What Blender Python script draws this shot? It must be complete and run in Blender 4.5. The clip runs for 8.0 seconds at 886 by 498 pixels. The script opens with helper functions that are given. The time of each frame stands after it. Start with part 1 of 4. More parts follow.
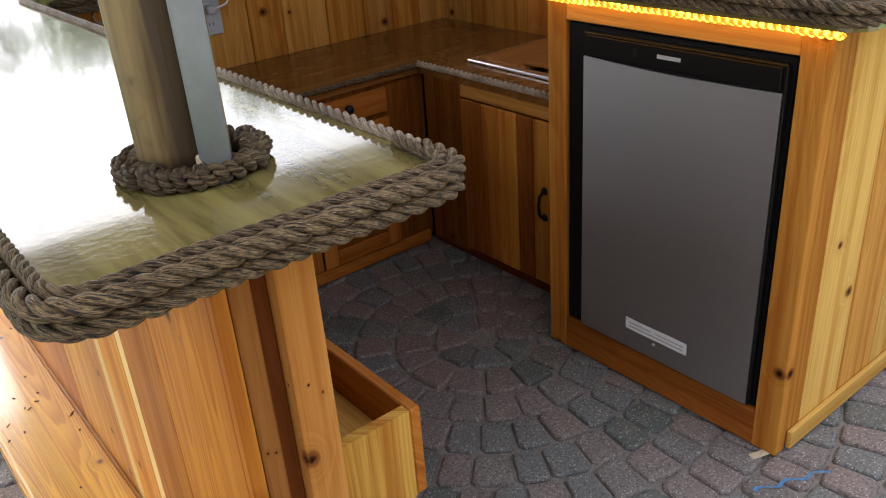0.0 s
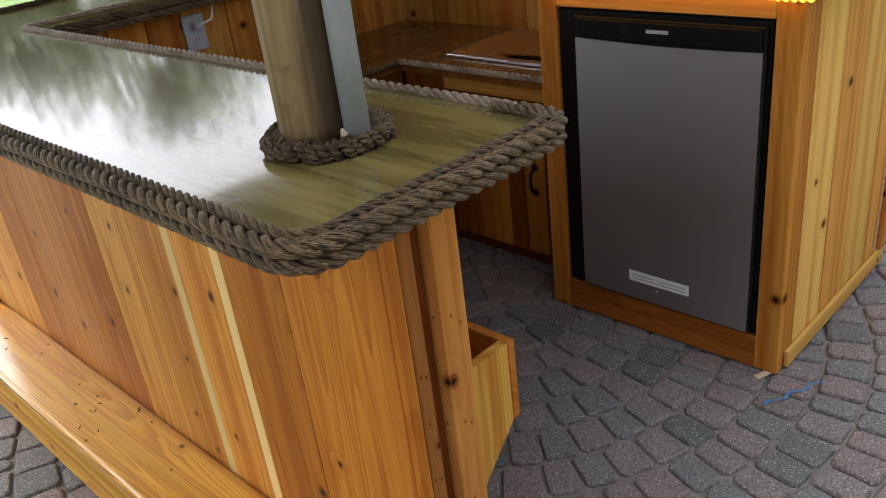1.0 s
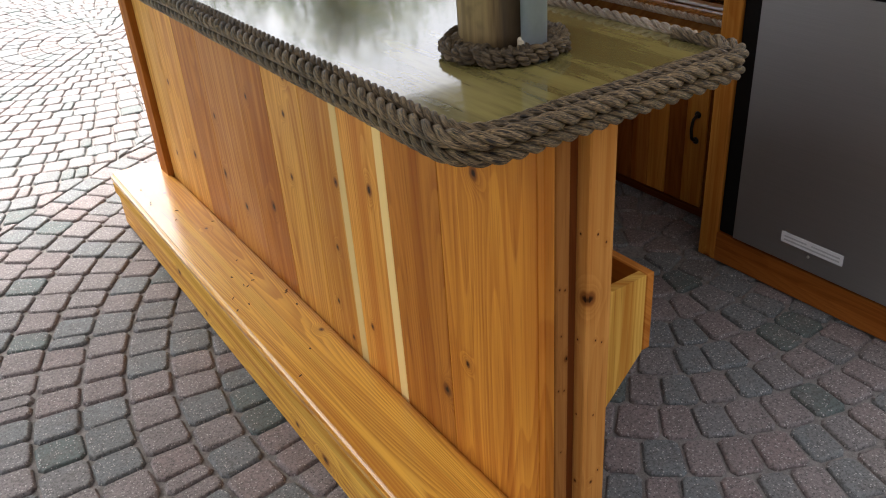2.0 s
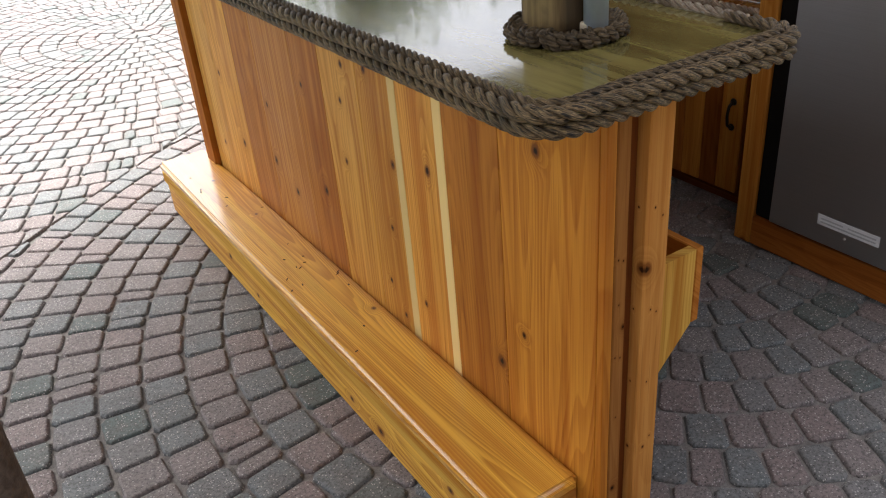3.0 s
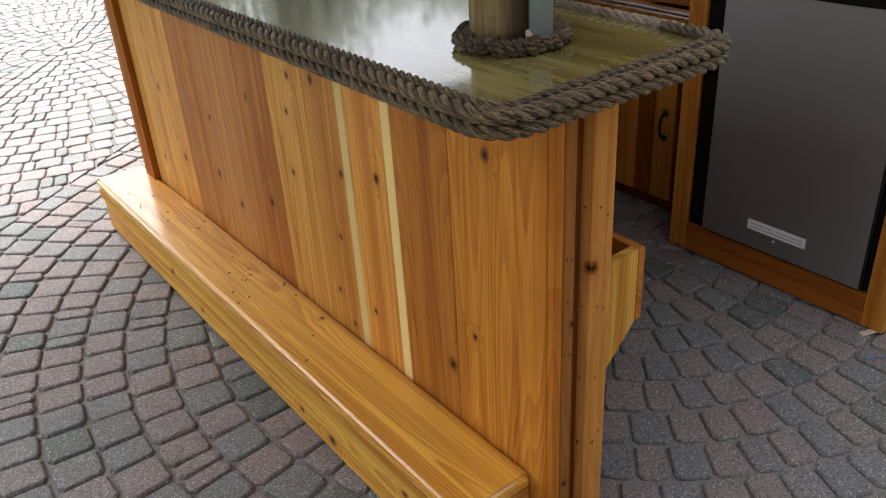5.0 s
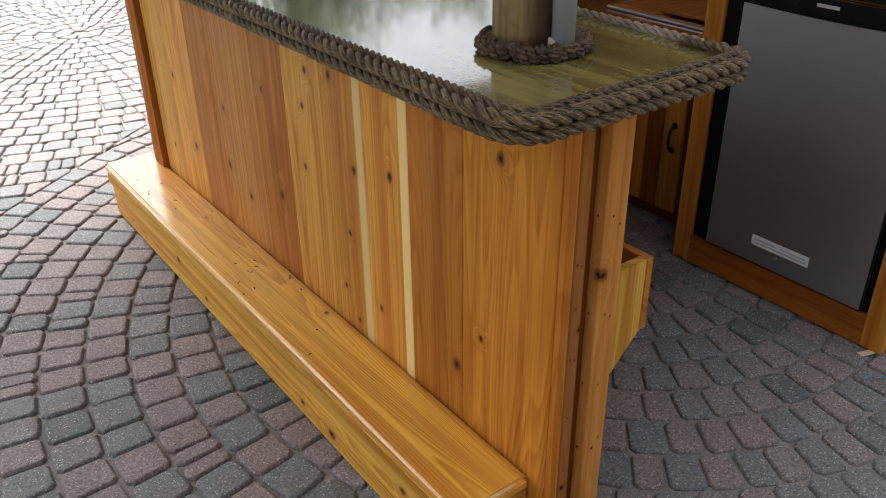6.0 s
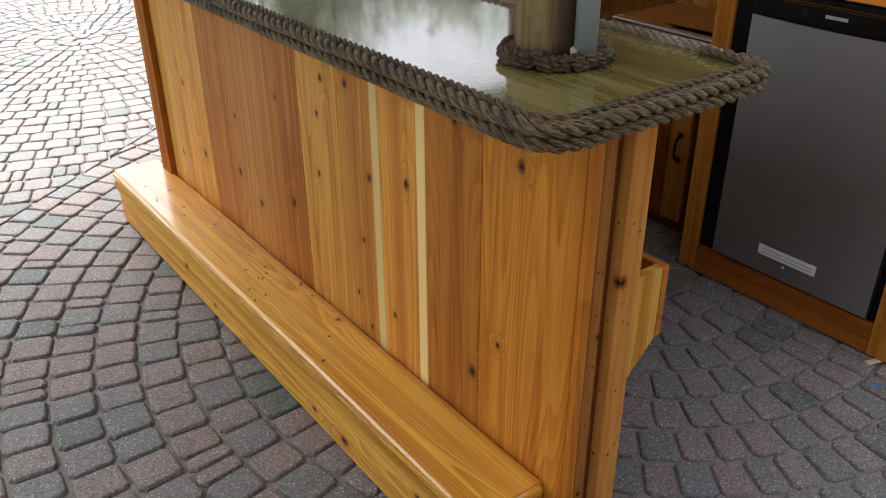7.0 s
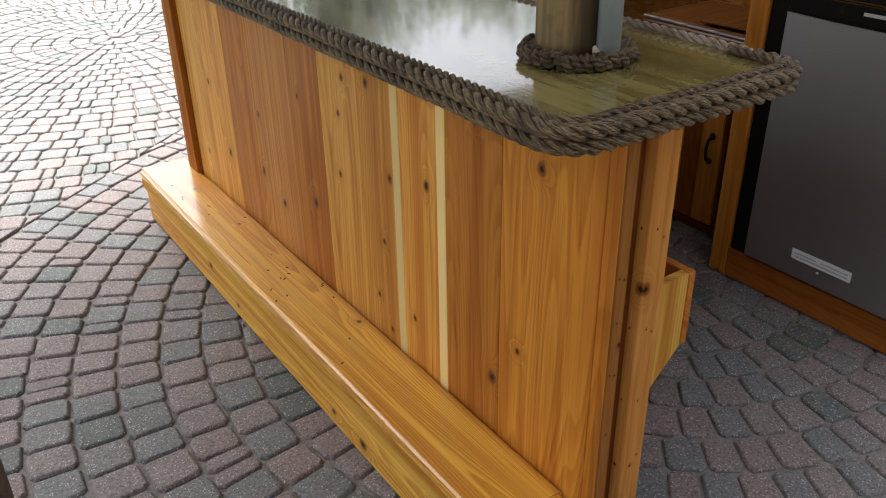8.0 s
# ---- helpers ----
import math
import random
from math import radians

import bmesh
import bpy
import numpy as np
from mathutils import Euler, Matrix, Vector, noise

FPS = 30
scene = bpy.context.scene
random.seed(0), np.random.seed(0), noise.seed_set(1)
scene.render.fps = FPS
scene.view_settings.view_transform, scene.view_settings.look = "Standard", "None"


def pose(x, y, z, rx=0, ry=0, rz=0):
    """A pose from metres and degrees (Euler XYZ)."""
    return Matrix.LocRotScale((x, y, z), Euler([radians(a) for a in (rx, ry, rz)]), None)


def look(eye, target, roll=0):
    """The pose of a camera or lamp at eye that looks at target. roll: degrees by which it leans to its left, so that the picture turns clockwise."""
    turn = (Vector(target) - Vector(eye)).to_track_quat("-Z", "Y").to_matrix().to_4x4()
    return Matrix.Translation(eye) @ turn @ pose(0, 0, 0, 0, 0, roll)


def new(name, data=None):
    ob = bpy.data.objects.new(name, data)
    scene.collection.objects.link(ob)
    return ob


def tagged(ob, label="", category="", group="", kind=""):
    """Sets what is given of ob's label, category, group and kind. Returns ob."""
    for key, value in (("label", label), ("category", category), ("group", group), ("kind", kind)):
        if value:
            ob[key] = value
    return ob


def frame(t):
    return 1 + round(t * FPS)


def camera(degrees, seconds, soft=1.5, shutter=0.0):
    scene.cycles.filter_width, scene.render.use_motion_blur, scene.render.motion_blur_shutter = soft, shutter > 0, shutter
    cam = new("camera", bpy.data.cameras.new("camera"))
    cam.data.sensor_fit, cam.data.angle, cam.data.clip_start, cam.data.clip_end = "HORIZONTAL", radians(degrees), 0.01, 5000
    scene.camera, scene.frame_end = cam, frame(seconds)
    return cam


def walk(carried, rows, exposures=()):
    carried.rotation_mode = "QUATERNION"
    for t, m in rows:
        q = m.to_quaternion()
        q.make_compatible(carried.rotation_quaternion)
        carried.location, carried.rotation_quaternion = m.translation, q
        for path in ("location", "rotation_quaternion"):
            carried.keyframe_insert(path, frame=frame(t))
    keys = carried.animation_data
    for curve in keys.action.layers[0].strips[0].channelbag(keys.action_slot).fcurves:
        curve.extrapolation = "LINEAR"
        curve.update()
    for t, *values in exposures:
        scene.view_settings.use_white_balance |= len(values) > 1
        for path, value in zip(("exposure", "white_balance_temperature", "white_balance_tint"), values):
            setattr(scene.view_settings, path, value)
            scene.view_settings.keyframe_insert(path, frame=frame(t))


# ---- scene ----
cam = camera(56.3, 8.0, 1.05)
PATH = [
    (0, (-0.282, -0.763, 1.418), (0.801, 0.657, 0.517), -4.3),
    (0.5, (-0.43, -0.779, 1.444), (0.746, 0.566, 0.545), -5.9),
    (1, (-0.629, -0.736, 1.451), (0.598, 0.561, 0.55), -7.3),
    (1.5, (-0.688, -0.705, 1.456), (0.451, 0.636, 0.505), -5.9),
    (2, (-0.689, -0.764, 1.431), (0.239, 0.699, 0.432), -4.3),
    (2.2, (-0.704, -0.796, 1.43), (0.147, 0.701, 0.413), -5.0),
    (3.5, (-0.841, -0.795, 1.453), (0.082, 0.677, 0.461), -5.4),
    (4, (-0.847, -0.802, 1.452), (0.109, 0.655, 0.471), -5.6),
    (4.5, (-0.844, -0.811, 1.436), (0.16, 0.617, 0.46), -5.2),
    (6, (-0.88, -0.806, 1.445), (0.155, 0.602, 0.472), -0.8),
    (6.5, (-0.898, -0.8, 1.443), (0.134, 0.619, 0.483), -0.3),
    (7, (-0.926, -0.786, 1.447), (0.128, 0.621, 0.493), -0.3),
    (7.5, (-0.906, -0.76, 1.446), (0.103, 0.682, 0.496), -0.9),
    (8, (-0.884, -0.774, 1.439), (0.105, 0.677, 0.483), -1.0),
]
walk(cam, [(t, look(eye, target, roll)) for t, eye, target, roll in PATH], [(0, 1.12, 6500, 10), (0.5, 1.03, 6500, 10), (1.0, 0.7, 6500, 10), (1.5, 0.68, 6500, 10), (3.5, 0.46, 6500, 10), (8, 0.46, 6500, 10)])

# ---- world, sun, light ----
SUN_ELEV, SUN_AZ = 60.0, 347.0
world = bpy.data.worlds.new("world")
scene.world = world
world.use_nodes = True
wn = world.node_tree.nodes
sky = wn.new("ShaderNodeTexSky")
sky.sky_type = 'NISHITA'
sky.sun_disc = False
sky.sun_elevation = radians(SUN_ELEV)
sky.sun_rotation = radians(SUN_AZ)
sky.dust_density = 6.0
sky.air_density = 0.6
sky.ozone_density = 0.4
wn["Background"].inputs["Strength"].default_value = 0.38
pale = wn.new("ShaderNodeHueSaturation")
pale.inputs["Saturation"].default_value = 0.45
world.node_tree.links.new(sky.outputs[0], pale.inputs["Color"])
world.node_tree.links.new(pale.outputs[0], wn["Background"].inputs["Color"])
sun_data = bpy.data.lights.new("sun", 'SUN')
sun_data.energy = 4.4
sun_data.angle = radians(24)
sun_data.color = (1.0, 1.0, 0.99)
sun = new("sun", sun_data)
sun_dir = Vector((math.sin(radians(SUN_AZ)) * math.cos(radians(SUN_ELEV)), math.cos(radians(SUN_AZ)) * math.cos(radians(SUN_ELEV)), math.sin(radians(SUN_ELEV))))
sun.matrix_world = look(sun_dir * 30, (0, 0, 0))


# ---- materials ----
class Graph:
    """A small writer of node materials."""

    def __init__(self, name):
        self.mat = bpy.data.materials.new(name)
        self.mat.use_nodes = True
        self.nt = self.mat.node_tree
        self.bsdf = self.nt.nodes["Principled BSDF"]

    def node(self, kind):
        return self.nt.nodes.new(kind)

    def put(self, socket, value):
        if isinstance(value, bpy.types.NodeSocket):
            self.nt.links.new(value, socket)
        else:
            socket.default_value = value

    def m(self, op, a, b=0.0, c=0.0):
        n = self.node("ShaderNodeMath")
        n.operation = op
        for s, v in zip(n.inputs, (a, b, c)):
            self.put(s, v)
        return n.outputs[0]

    def step(self, v, lo, hi):
        n = self.node("ShaderNodeMapRange")
        n.interpolation_type = 'SMOOTHSTEP'
        self.put(n.inputs[0], v)
        n.inputs[1].default_value, n.inputs[2].default_value = lo, hi
        return n.outputs[0]

    def mix(self, f, a, b, blend='MIX'):
        n = self.node("ShaderNodeMix")
        n.data_type, n.blend_type = 'RGBA', blend
        self.put(n.inputs[0], f)
        for s, v in ((n.inputs[6], a), (n.inputs[7], b)):
            self.put(s, (*v, 1.0) if isinstance(v, tuple) and len(v) == 3 else v)
        return n.outputs[2]

    def vec(self, x=0.0, y=0.0, z=0.0):
        n = self.node("ShaderNodeCombineXYZ")
        for s, v in zip(n.inputs, (x, y, z)):
            self.put(s, v)
        return n.outputs[0]

    def xyz(self, kind="Object"):
        n = self.node("ShaderNodeTexCoord")
        s = self.node("ShaderNodeSeparateXYZ")
        self.nt.links.new(n.outputs[kind], s.inputs[0])
        return s.outputs[0], s.outputs[1], s.outputs[2]

    def coords(self, kind="Object"):
        return self.node("ShaderNodeTexCoord").outputs[kind]

    def noise(self, vec, scale, detail=3.0, rough=0.5, dims='3D'):
        n = self.node("ShaderNodeTexNoise")
        n.noise_dimensions = dims
        self.put(n.inputs["Vector"], vec)
        n.inputs["Scale"].default_value, n.inputs["Detail"].default_value, n.inputs["Roughness"].default_value = scale, detail, rough
        return n.outputs[0]

    def voronoi(self, vec, scale, dims='3D', rand=1.0):
        n = self.node("ShaderNodeTexVoronoi")
        n.voronoi_dimensions = dims
        self.put(n.inputs["Vector"], vec)
        n.inputs["Scale"].default_value, n.inputs["Randomness"].default_value = scale, rand
        return n.outputs["Distance"], n.outputs["Color"]

    def random(self):
        return self.node("ShaderNodeObjectInfo").outputs["Random"]

    def bump(self, height, strength, distance=0.01):
        n = self.node("ShaderNodeBump")
        self.put(n.inputs["Height"], height)
        n.inputs["Strength"].default_value, n.inputs["Distance"].default_value = strength, distance
        self.nt.links.new(n.outputs[0], self.bsdf.inputs["Normal"])

    def surface(self, color, rough=0.5, metal=0.0, coat=0.0, coat_rough=0.1, spec=0.5):
        self.put(self.bsdf.inputs["Base Color"], (*color, 1.0) if isinstance(color, tuple) else color)
        self.put(self.bsdf.inputs["Roughness"], rough)
        self.put(self.bsdf.inputs["Metallic"], metal)
        self.put(self.bsdf.inputs["Coat Weight"], coat)
        self.bsdf.inputs["Coat Roughness"].default_value = coat_rough
        self.bsdf.inputs["Specular IOR Level"].default_value = spec
        return self.mat


def wood(name, early, late, knot=(0.15, 0.040, 0.011), rings=10.0, rough=0.58, coat=0.0, coat_rough=0.2, spec=0.03, knots=0.28, sap=None, sap_side=1, contrast=0.72, spots=None, stretch=0.55, across=5.5):
    """Sealed softwood whose grain runs along the local x of each board. sap: the colour of a pale strip along one long edge."""
    g = Graph(name)
    x, y, z = g.xyz()
    r = g.random()
    u = g.m('ADD', x, g.m('MULTIPLY', r, 37.0))
    w = g.m('ADD', g.m('ADD', y, z), g.m('MULTIPLY', r, 91.0))
    flat = g.vec(u, w, 0.0)
    dist, col = g.voronoi(flat, 5.0, '2D', 0.9)
    wob = g.noise(g.vec(g.m('MULTIPLY', u, 9.0), g.m('MULTIPLY', w, 14.0), 0.0), 3.0, 2.0)
    sep = g.node("ShaderNodeSeparateColor")
    g.nt.links.new(col, sep.inputs[0])
    chosen = g.m('GREATER_THAN', sep.outputs[0], 1.0 - knots)
    d = g.m('ADD', dist, g.m('MULTIPLY', g.m('SUBTRACT', wob, 0.5), 0.05))
    size = g.m('MULTIPLY_ADD', sep.outputs[1], 0.045, 0.035)
    if spots:
        d, chosen = 9.0, 1.0
        wobble = g.m('MULTIPLY', g.m('SUBTRACT', wob, 0.5), 0.05)
        for sx, sw, size in spots:
            dx, dw = g.m('MULTIPLY', g.m('SUBTRACT', x, sx), 0.78), g.m('SUBTRACT', g.m('ADD', y, z), sw)
            one = g.m('MULTIPLY', g.m('SQRT', g.m('ADD', g.m('MULTIPLY', dx, dx), g.m('MULTIPLY', dw, dw))), 0.05 / (size * 0.78))
            d = g.m('MINIMUM', d, one)
        d = g.m('ADD', d, wobble)
        size = 0.05
    kmask = g.m('MULTIPLY', g.step(g.m('DIVIDE', d, size), 1.45, 0.75), chosen)
    halo = g.m('MULTIPLY', g.m('POWER', 2.718, g.m('MULTIPLY', g.m('MULTIPLY', d, d), -75.0)), chosen)
    field = g.noise(g.vec(g.m('MULTIPLY', u, stretch), g.m('MULTIPLY', w, across), 0.0), 1.0, 1.5, 0.4)
    field = g.m('ADD', field, g.m('MULTIPLY', halo, 0.16))
    saw = g.m('FRACT', g.m('MULTIPLY', field, rings * 2.6))
    ring = g.m('MULTIPLY', g.step(saw, 0.1, 0.85), g.step(saw, 1.0, 0.9))
    fibre = g.noise(g.vec(g.m('MULTIPLY', u, 6.0), g.m('MULTIPLY', w, 260.0), 0.0), 1.0, 3.0)
    broad = g.noise(g.vec(g.m('MULTIPLY', u, 0.6), g.m('MULTIPLY', w, 30.0), 3.0), 1.0, 3.0, 0.6)
    bands = g.noise(g.vec(g.m('MULTIPLY', u, 0.45), g.m('MULTIPLY', w, 17.0), 9.0), 1.0, 4.0, 0.55)
    f = g.m('MULTIPLY', ring, g.m('MULTIPLY_ADD', fibre, 0.5, 0.12))
    f = g.m('MULTIPLY_ADD', g.step(broad, 0.38, 0.66), 0.6, g.m('MULTIPLY', f, contrast))
    c = g.mix(g.m('MINIMUM', f, 1.0), early, late)
    c = g.mix(g.m('MULTIPLY', g.step(bands, 0.50, 0.64), 0.55), c, (late[0] * 0.92, late[1] * 0.72, late[2] * 0.6))
    c = g.mix(g.m('MULTIPLY', g.step(bands, 0.44, 0.34), 0.45), c, tuple(min(0.75, k * 1.12) for k in early))
    c = g.mix(g.m('MULTIPLY', g.step(fibre, 0.54, 0.74), 0.38), c, tuple(v * 0.55 for v in late))
    if sap:
        gx, gy, gz = g.xyz("Generated")
        edge = g.m('ADD', gz if sap_side > 0 else g.m('SUBTRACT', 1.0, gz), g.m('MULTIPLY', g.m('SUBTRACT', broad, 0.5), 0.06))
        c = g.mix(g.step(edge, 0.815, 0.835), c, sap)
    c = g.mix(g.m('MULTIPLY', halo, 0.4), c, tuple(v * 0.7 for v in late))
    c = g.mix(g.m('MULTIPLY', kmask, 0.85), c, knot)
    core_or_shade = g.m('MULTIPLY', g.step(g.m('ADD', g.m('DIVIDE', d, size), g.m('MULTIPLY', g.m('SUBTRACT', fibre, 0.5), 0.9)), 0.70, 0.30), chosen)
    c = g.mix(g.m('MULTIPLY', core_or_shade, 0.95), c, (0.016, 0.006, 0.003))
    tone = g.node("ShaderNodeHueSaturation")
    g.put(tone.inputs["Value"], g.m('MULTIPLY_ADD', g.m('FRACT', g.m('MULTIPLY', r, 7.31)), 0.3, 0.86))
    g.put(tone.inputs["Color"], c)
    tone.inputs["Hue"].default_value, tone.inputs["Saturation"].default_value = 0.508, 1.0
    grime = g.noise(flat, 7.0, 4.0)
    g.bump(g.m('ADD', g.m('MULTIPLY', f, -0.4), g.m('MULTIPLY', fibre, 0.5)), 0.12, 0.002)
    return g.surface(tone.outputs[0], g.m('MULTIPLY_ADD', grime, 0.25, rough - 0.12), 0.0, coat, coat_rough, spec)


M = {}
M["orange"] = wood("cedar_orange", (0.56, 0.225, 0.045), (0.36, 0.105, 0.017))
M["red"] = wood("cedar_red", (0.46, 0.155, 0.033), (0.28, 0.07, 0.012))
M["tan"] = wood("cedar_tan", (0.58, 0.27, 0.068), (0.37, 0.13, 0.025), knots=0.3)
M["tan_sap"] = wood("cedar_tan_sapwood", (0.53, 0.24, 0.07), (0.36, 0.12, 0.03), sap=(0.72, 0.49, 0.21), sap_side=-1)
M["brown"] = wood("cedar_brown", (0.37, 0.14, 0.037), (0.23, 0.068, 0.016))
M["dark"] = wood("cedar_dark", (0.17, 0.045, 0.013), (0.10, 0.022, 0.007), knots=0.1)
M["pine"] = wood("pine_honey", (0.68, 0.33, 0.065), (0.46, 0.175, 0.026), rings=11, coat=0.5, coat_rough=0.12, knots=0.2, spec=0.35, contrast=1.25)
M["pale"] = wood("cedar_pale", (0.70, 0.41, 0.12), (0.52, 0.24, 0.05), knots=0.4)
M["yellow"] = wood("cedar_striped", (0.64, 0.35, 0.08), (0.40, 0.14, 0.022), rings=14, knots=0.15, contrast=1.1)
# Cedar darkened so that the shade inside the bar is in its colour.
M["inner"] = wood("cedar_inside_shaded", (0.20, 0.06, 0.011), (0.11, 0.027, 0.005), knots=0.6)
M["work"] = wood("work_counter_wood", (0.21, 0.085, 0.025), (0.13, 0.042, 0.011), rough=0.25, coat=0.6, coat_rough=0.08, knots=0.0)
M["lid"] = wood("board_brown", (0.30, 0.105, 0.03), (0.20, 0.06, 0.015), knots=0.0)


def counter_material():
    g = Graph("olive_gloss_counter")
    x, y, z = g.xyz()
    a = g.noise(g.vec(g.m('MULTIPLY', x, 22.0), g.m('MULTIPLY', y, 2.2), z), 1.0, 5.0, 0.6)
    b = g.noise(g.vec(g.m('MULTIPLY', x, 3.0), g.m('MULTIPLY', y, 1.4), z), 1.6, 3.0)
    fine = g.noise(g.vec(g.m('MULTIPLY', x, 160.0), g.m('MULTIPLY', y, 9.0), z), 1.0, 2.0)
    c = g.mix(g.step(a, 0.36, 0.66), (0.255, 0.207, 0.066), (0.115, 0.090, 0.028))
    c = g.mix(g.m('MULTIPLY', g.step(b, 0.45, 0.75), 0.5), c, (0.29, 0.25, 0.085))
    c = g.mix(g.m('MULTIPLY', g.step(fine, 0.55, 0.8), 0.3), c, (0.10, 0.07, 0.02))
    ripple = g.noise(g.vec(g.m('MULTIPLY', x, 1.0), g.m('MULTIPLY', y, 1.7), z), 60.0, 3.0, 0.55)
    swell = g.noise(g.coords(), 9.0, 2.0)
    g.bump(g.m('ADD', ripple, g.m('MULTIPLY', swell, 1.2)), 0.08, 0.0035)
    return g.surface(c, g.m('MULTIPLY_ADD', b, 0.08, 0.06), 0.0, 0.8, 0.06, 0.2)


M["counter"] = counter_material()


def rope_material(name, a, b):
    g = Graph(name)
    n = g.node("ShaderNodeUVMap")
    s = g.node("ShaderNodeSeparateXYZ")
    g.nt.links.new(n.outputs[0], s.inputs[0])
    u, v = s.outputs[0], s.outputs[1]
    fib = g.noise(g.vec(g.m('MULTIPLY', u, 55.0), g.m('ADD', g.m('MULTIPLY', v, 16.0), g.m('MULTIPLY', u, 60.0)), 0.0), 1.0, 4.0, 0.65, '2D')
    stray = g.noise(g.vec(g.m('MULTIPLY', u, 130.0), g.m('ADD', g.m('MULTIPLY', v, 46.0), g.m('MULTIPLY', u, -80.0)), 4.0), 1.0, 2.0, 0.5, '2D')
    big = g.noise(g.coords(), 9.0, 3.0)
    c = g.mix(g.step(fib, 0.38, 0.62), a, b)
    c = g.mix(g.m('MULTIPLY', g.step(stray, 0.58, 0.66), 0.8), c, tuple(min(0.75, k * 2.2) for k in b))
    c = g.mix(g.m('MULTIPLY', g.step(big, 0.45, 0.68), 0.5), c, tuple(k * 0.6 for k in a))
    g.bump(g.m('ADD', fib, g.m('MULTIPLY', stray, 0.5)), 0.9, 0.004)
    return g.surface(c, g.m('MULTIPLY_ADD', fib, 0.3, 0.3), spec=0.45)


M["rope"] = rope_material("weathered_manila", (0.010, 0.006, 0.003), (0.225, 0.150, 0.072))
M["rope_pale"] = rope_material("pale_manila", (0.24, 0.155, 0.09), (0.60, 0.46, 0.31))


def paver_material(name, island):
    g = Graph(name)
    r = g.node("ShaderNodeNewGeometry").outputs["Random Per Island"] if island else g.random()
    pos = g.node("ShaderNodeNewGeometry").outputs["Position"]
    c = g.mix(g.step(r, 0.3, 0.7), (0.24, 0.203, 0.193), (0.170, 0.185, 0.184))
    c = g.mix(g.step(g.m('FRACT', g.m('MULTIPLY', r, 13.7)), 0.55, 0.95), c, (0.245, 0.192, 0.180))
    c = g.mix(g.step(g.m('FRACT', g.m('MULTIPLY', r, 5.3)), 0.86, 0.96), c, (0.105, 0.135, 0.125))
    blotch = g.noise(pos, 14.0, 4.0, 0.6)
    wide = g.noise(pos, 1.7, 3.0)
    c = g.mix(g.m('MULTIPLY', g.step(blotch, 0.4, 0.75), 0.5), c, (0.19, 0.165, 0.15))
    c = g.mix(g.m('MULTIPLY', g.step(wide, 0.5, 0.75), 0.3), c, (0.21, 0.19, 0.17))
    grain = g.noise(pos, 125.0, 5.0, 0.8)
    d, col = g.voronoi(pos, 185.0)
    sep = g.node("ShaderNodeSeparateColor")
    g.nt.links.new(col, sep.inputs[0])
    speck = g.m('MULTIPLY', g.step(d, 0.45, 0.25), g.m('GREATER_THAN', sep.outputs[0], 0.80))
    pit = g.m('MULTIPLY', g.step(d, 0.45, 0.25), g.m('LESS_THAN', sep.outputs[0], 0.12))
    c = g.mix(g.m('MULTIPLY', g.step(grain, 0.44, 0.60), 0.62), c, (0.05, 0.046, 0.044))
    c = g.mix(g.m('MULTIPLY', speck, 0.7), c, (0.55, 0.52, 0.48))
    c = g.mix(g.m('MULTIPLY', pit, 0.7), c, (0.03, 0.028, 0.026))
    g.bump(g.m('ADD', g.m('MULTIPLY', grain, 0.7), g.m('ADD', g.m('MULTIPLY', blotch, 1.2), g.m('MULTIPLY', pit, -0.5))), 0.9, 0.004)
    return g.surface(c, g.m('MULTIPLY_ADD', blotch, 0.25, 0.5), spec=0.45)


M["paver"] = paver_material("concrete_paver", False)
M["paver_field"] = paver_material("concrete_paver_field", True)


def speckled(name, a, b, scale, rough=0.8, bump=0.5, dist=0.01, coat=0.0, metal=0.0, spec=0.5):
    g = Graph(name)
    n = g.noise(g.coords(), scale, 5.0, 0.6)
    k = g.noise(g.coords(), scale * 6.0, 3.0, 0.6)
    c = g.mix(g.step(g.m('MULTIPLY_ADD', k, 0.5, g.m('MULTIPLY', n, 0.5)), 0.35, 0.65), a, b)
    g.bump(g.m('ADD', n, k), bump, dist)
    return g.surface(c, rough, metal, coat, spec=spec)


M["sand"] = speckled("joint_sand", (0.15, 0.138, 0.126), (0.27, 0.25, 0.23), 60.0, 0.95, 0.6, 0.004)
M["grass"] = speckled("lawn", (0.05, 0.10, 0.02), (0.12, 0.20, 0.045), 5.0, 0.9, 0.8, 0.05)
M["leaf"] = speckled("leaf_green", (0.035, 0.07, 0.015), (0.085, 0.14, 0.03), 1.5, 0.6, 0.1)
# Kept dark so the added near wall bounces little light.
M["blocker"] = speckled("dark_blocker", (0.045, 0.03, 0.02), (0.08, 0.055, 0.036), 12.0, 0.8, 0.6, 0.004)
M["bark"] = speckled("bark", (0.07, 0.05, 0.035), (0.14, 0.105, 0.08), 8.0, 0.9, 0.9, 0.02)
M["thatch"] = speckled("thatch", (0.05, 0.037, 0.022), (0.11, 0.082, 0.05), 9.0, 0.9, 0.8, 0.03)
M["black"] = speckled("black_plastic", (0.002, 0.002, 0.002), (0.004, 0.004, 0.004), 30.0, 0.45, 0.05, 0.001, spec=0.25)
M["iron"] = speckled("black_iron", (0.012, 0.011, 0.010), (0.025, 0.022, 0.02), 90.0, 0.5, 0.3, 0.001, metal=0.6)
M["chrome"] = speckled("bright_steel", (0.72, 0.72, 0.72), (0.80, 0.80, 0.80), 20.0, 0.3, 0.03, 0.001, metal=1.0)
M["pvc"] = speckled("grey_conduit", (0.40, 0.45, 0.52), (0.46, 0.51, 0.58), 9.0, 0.35, 0.05, 0.001)
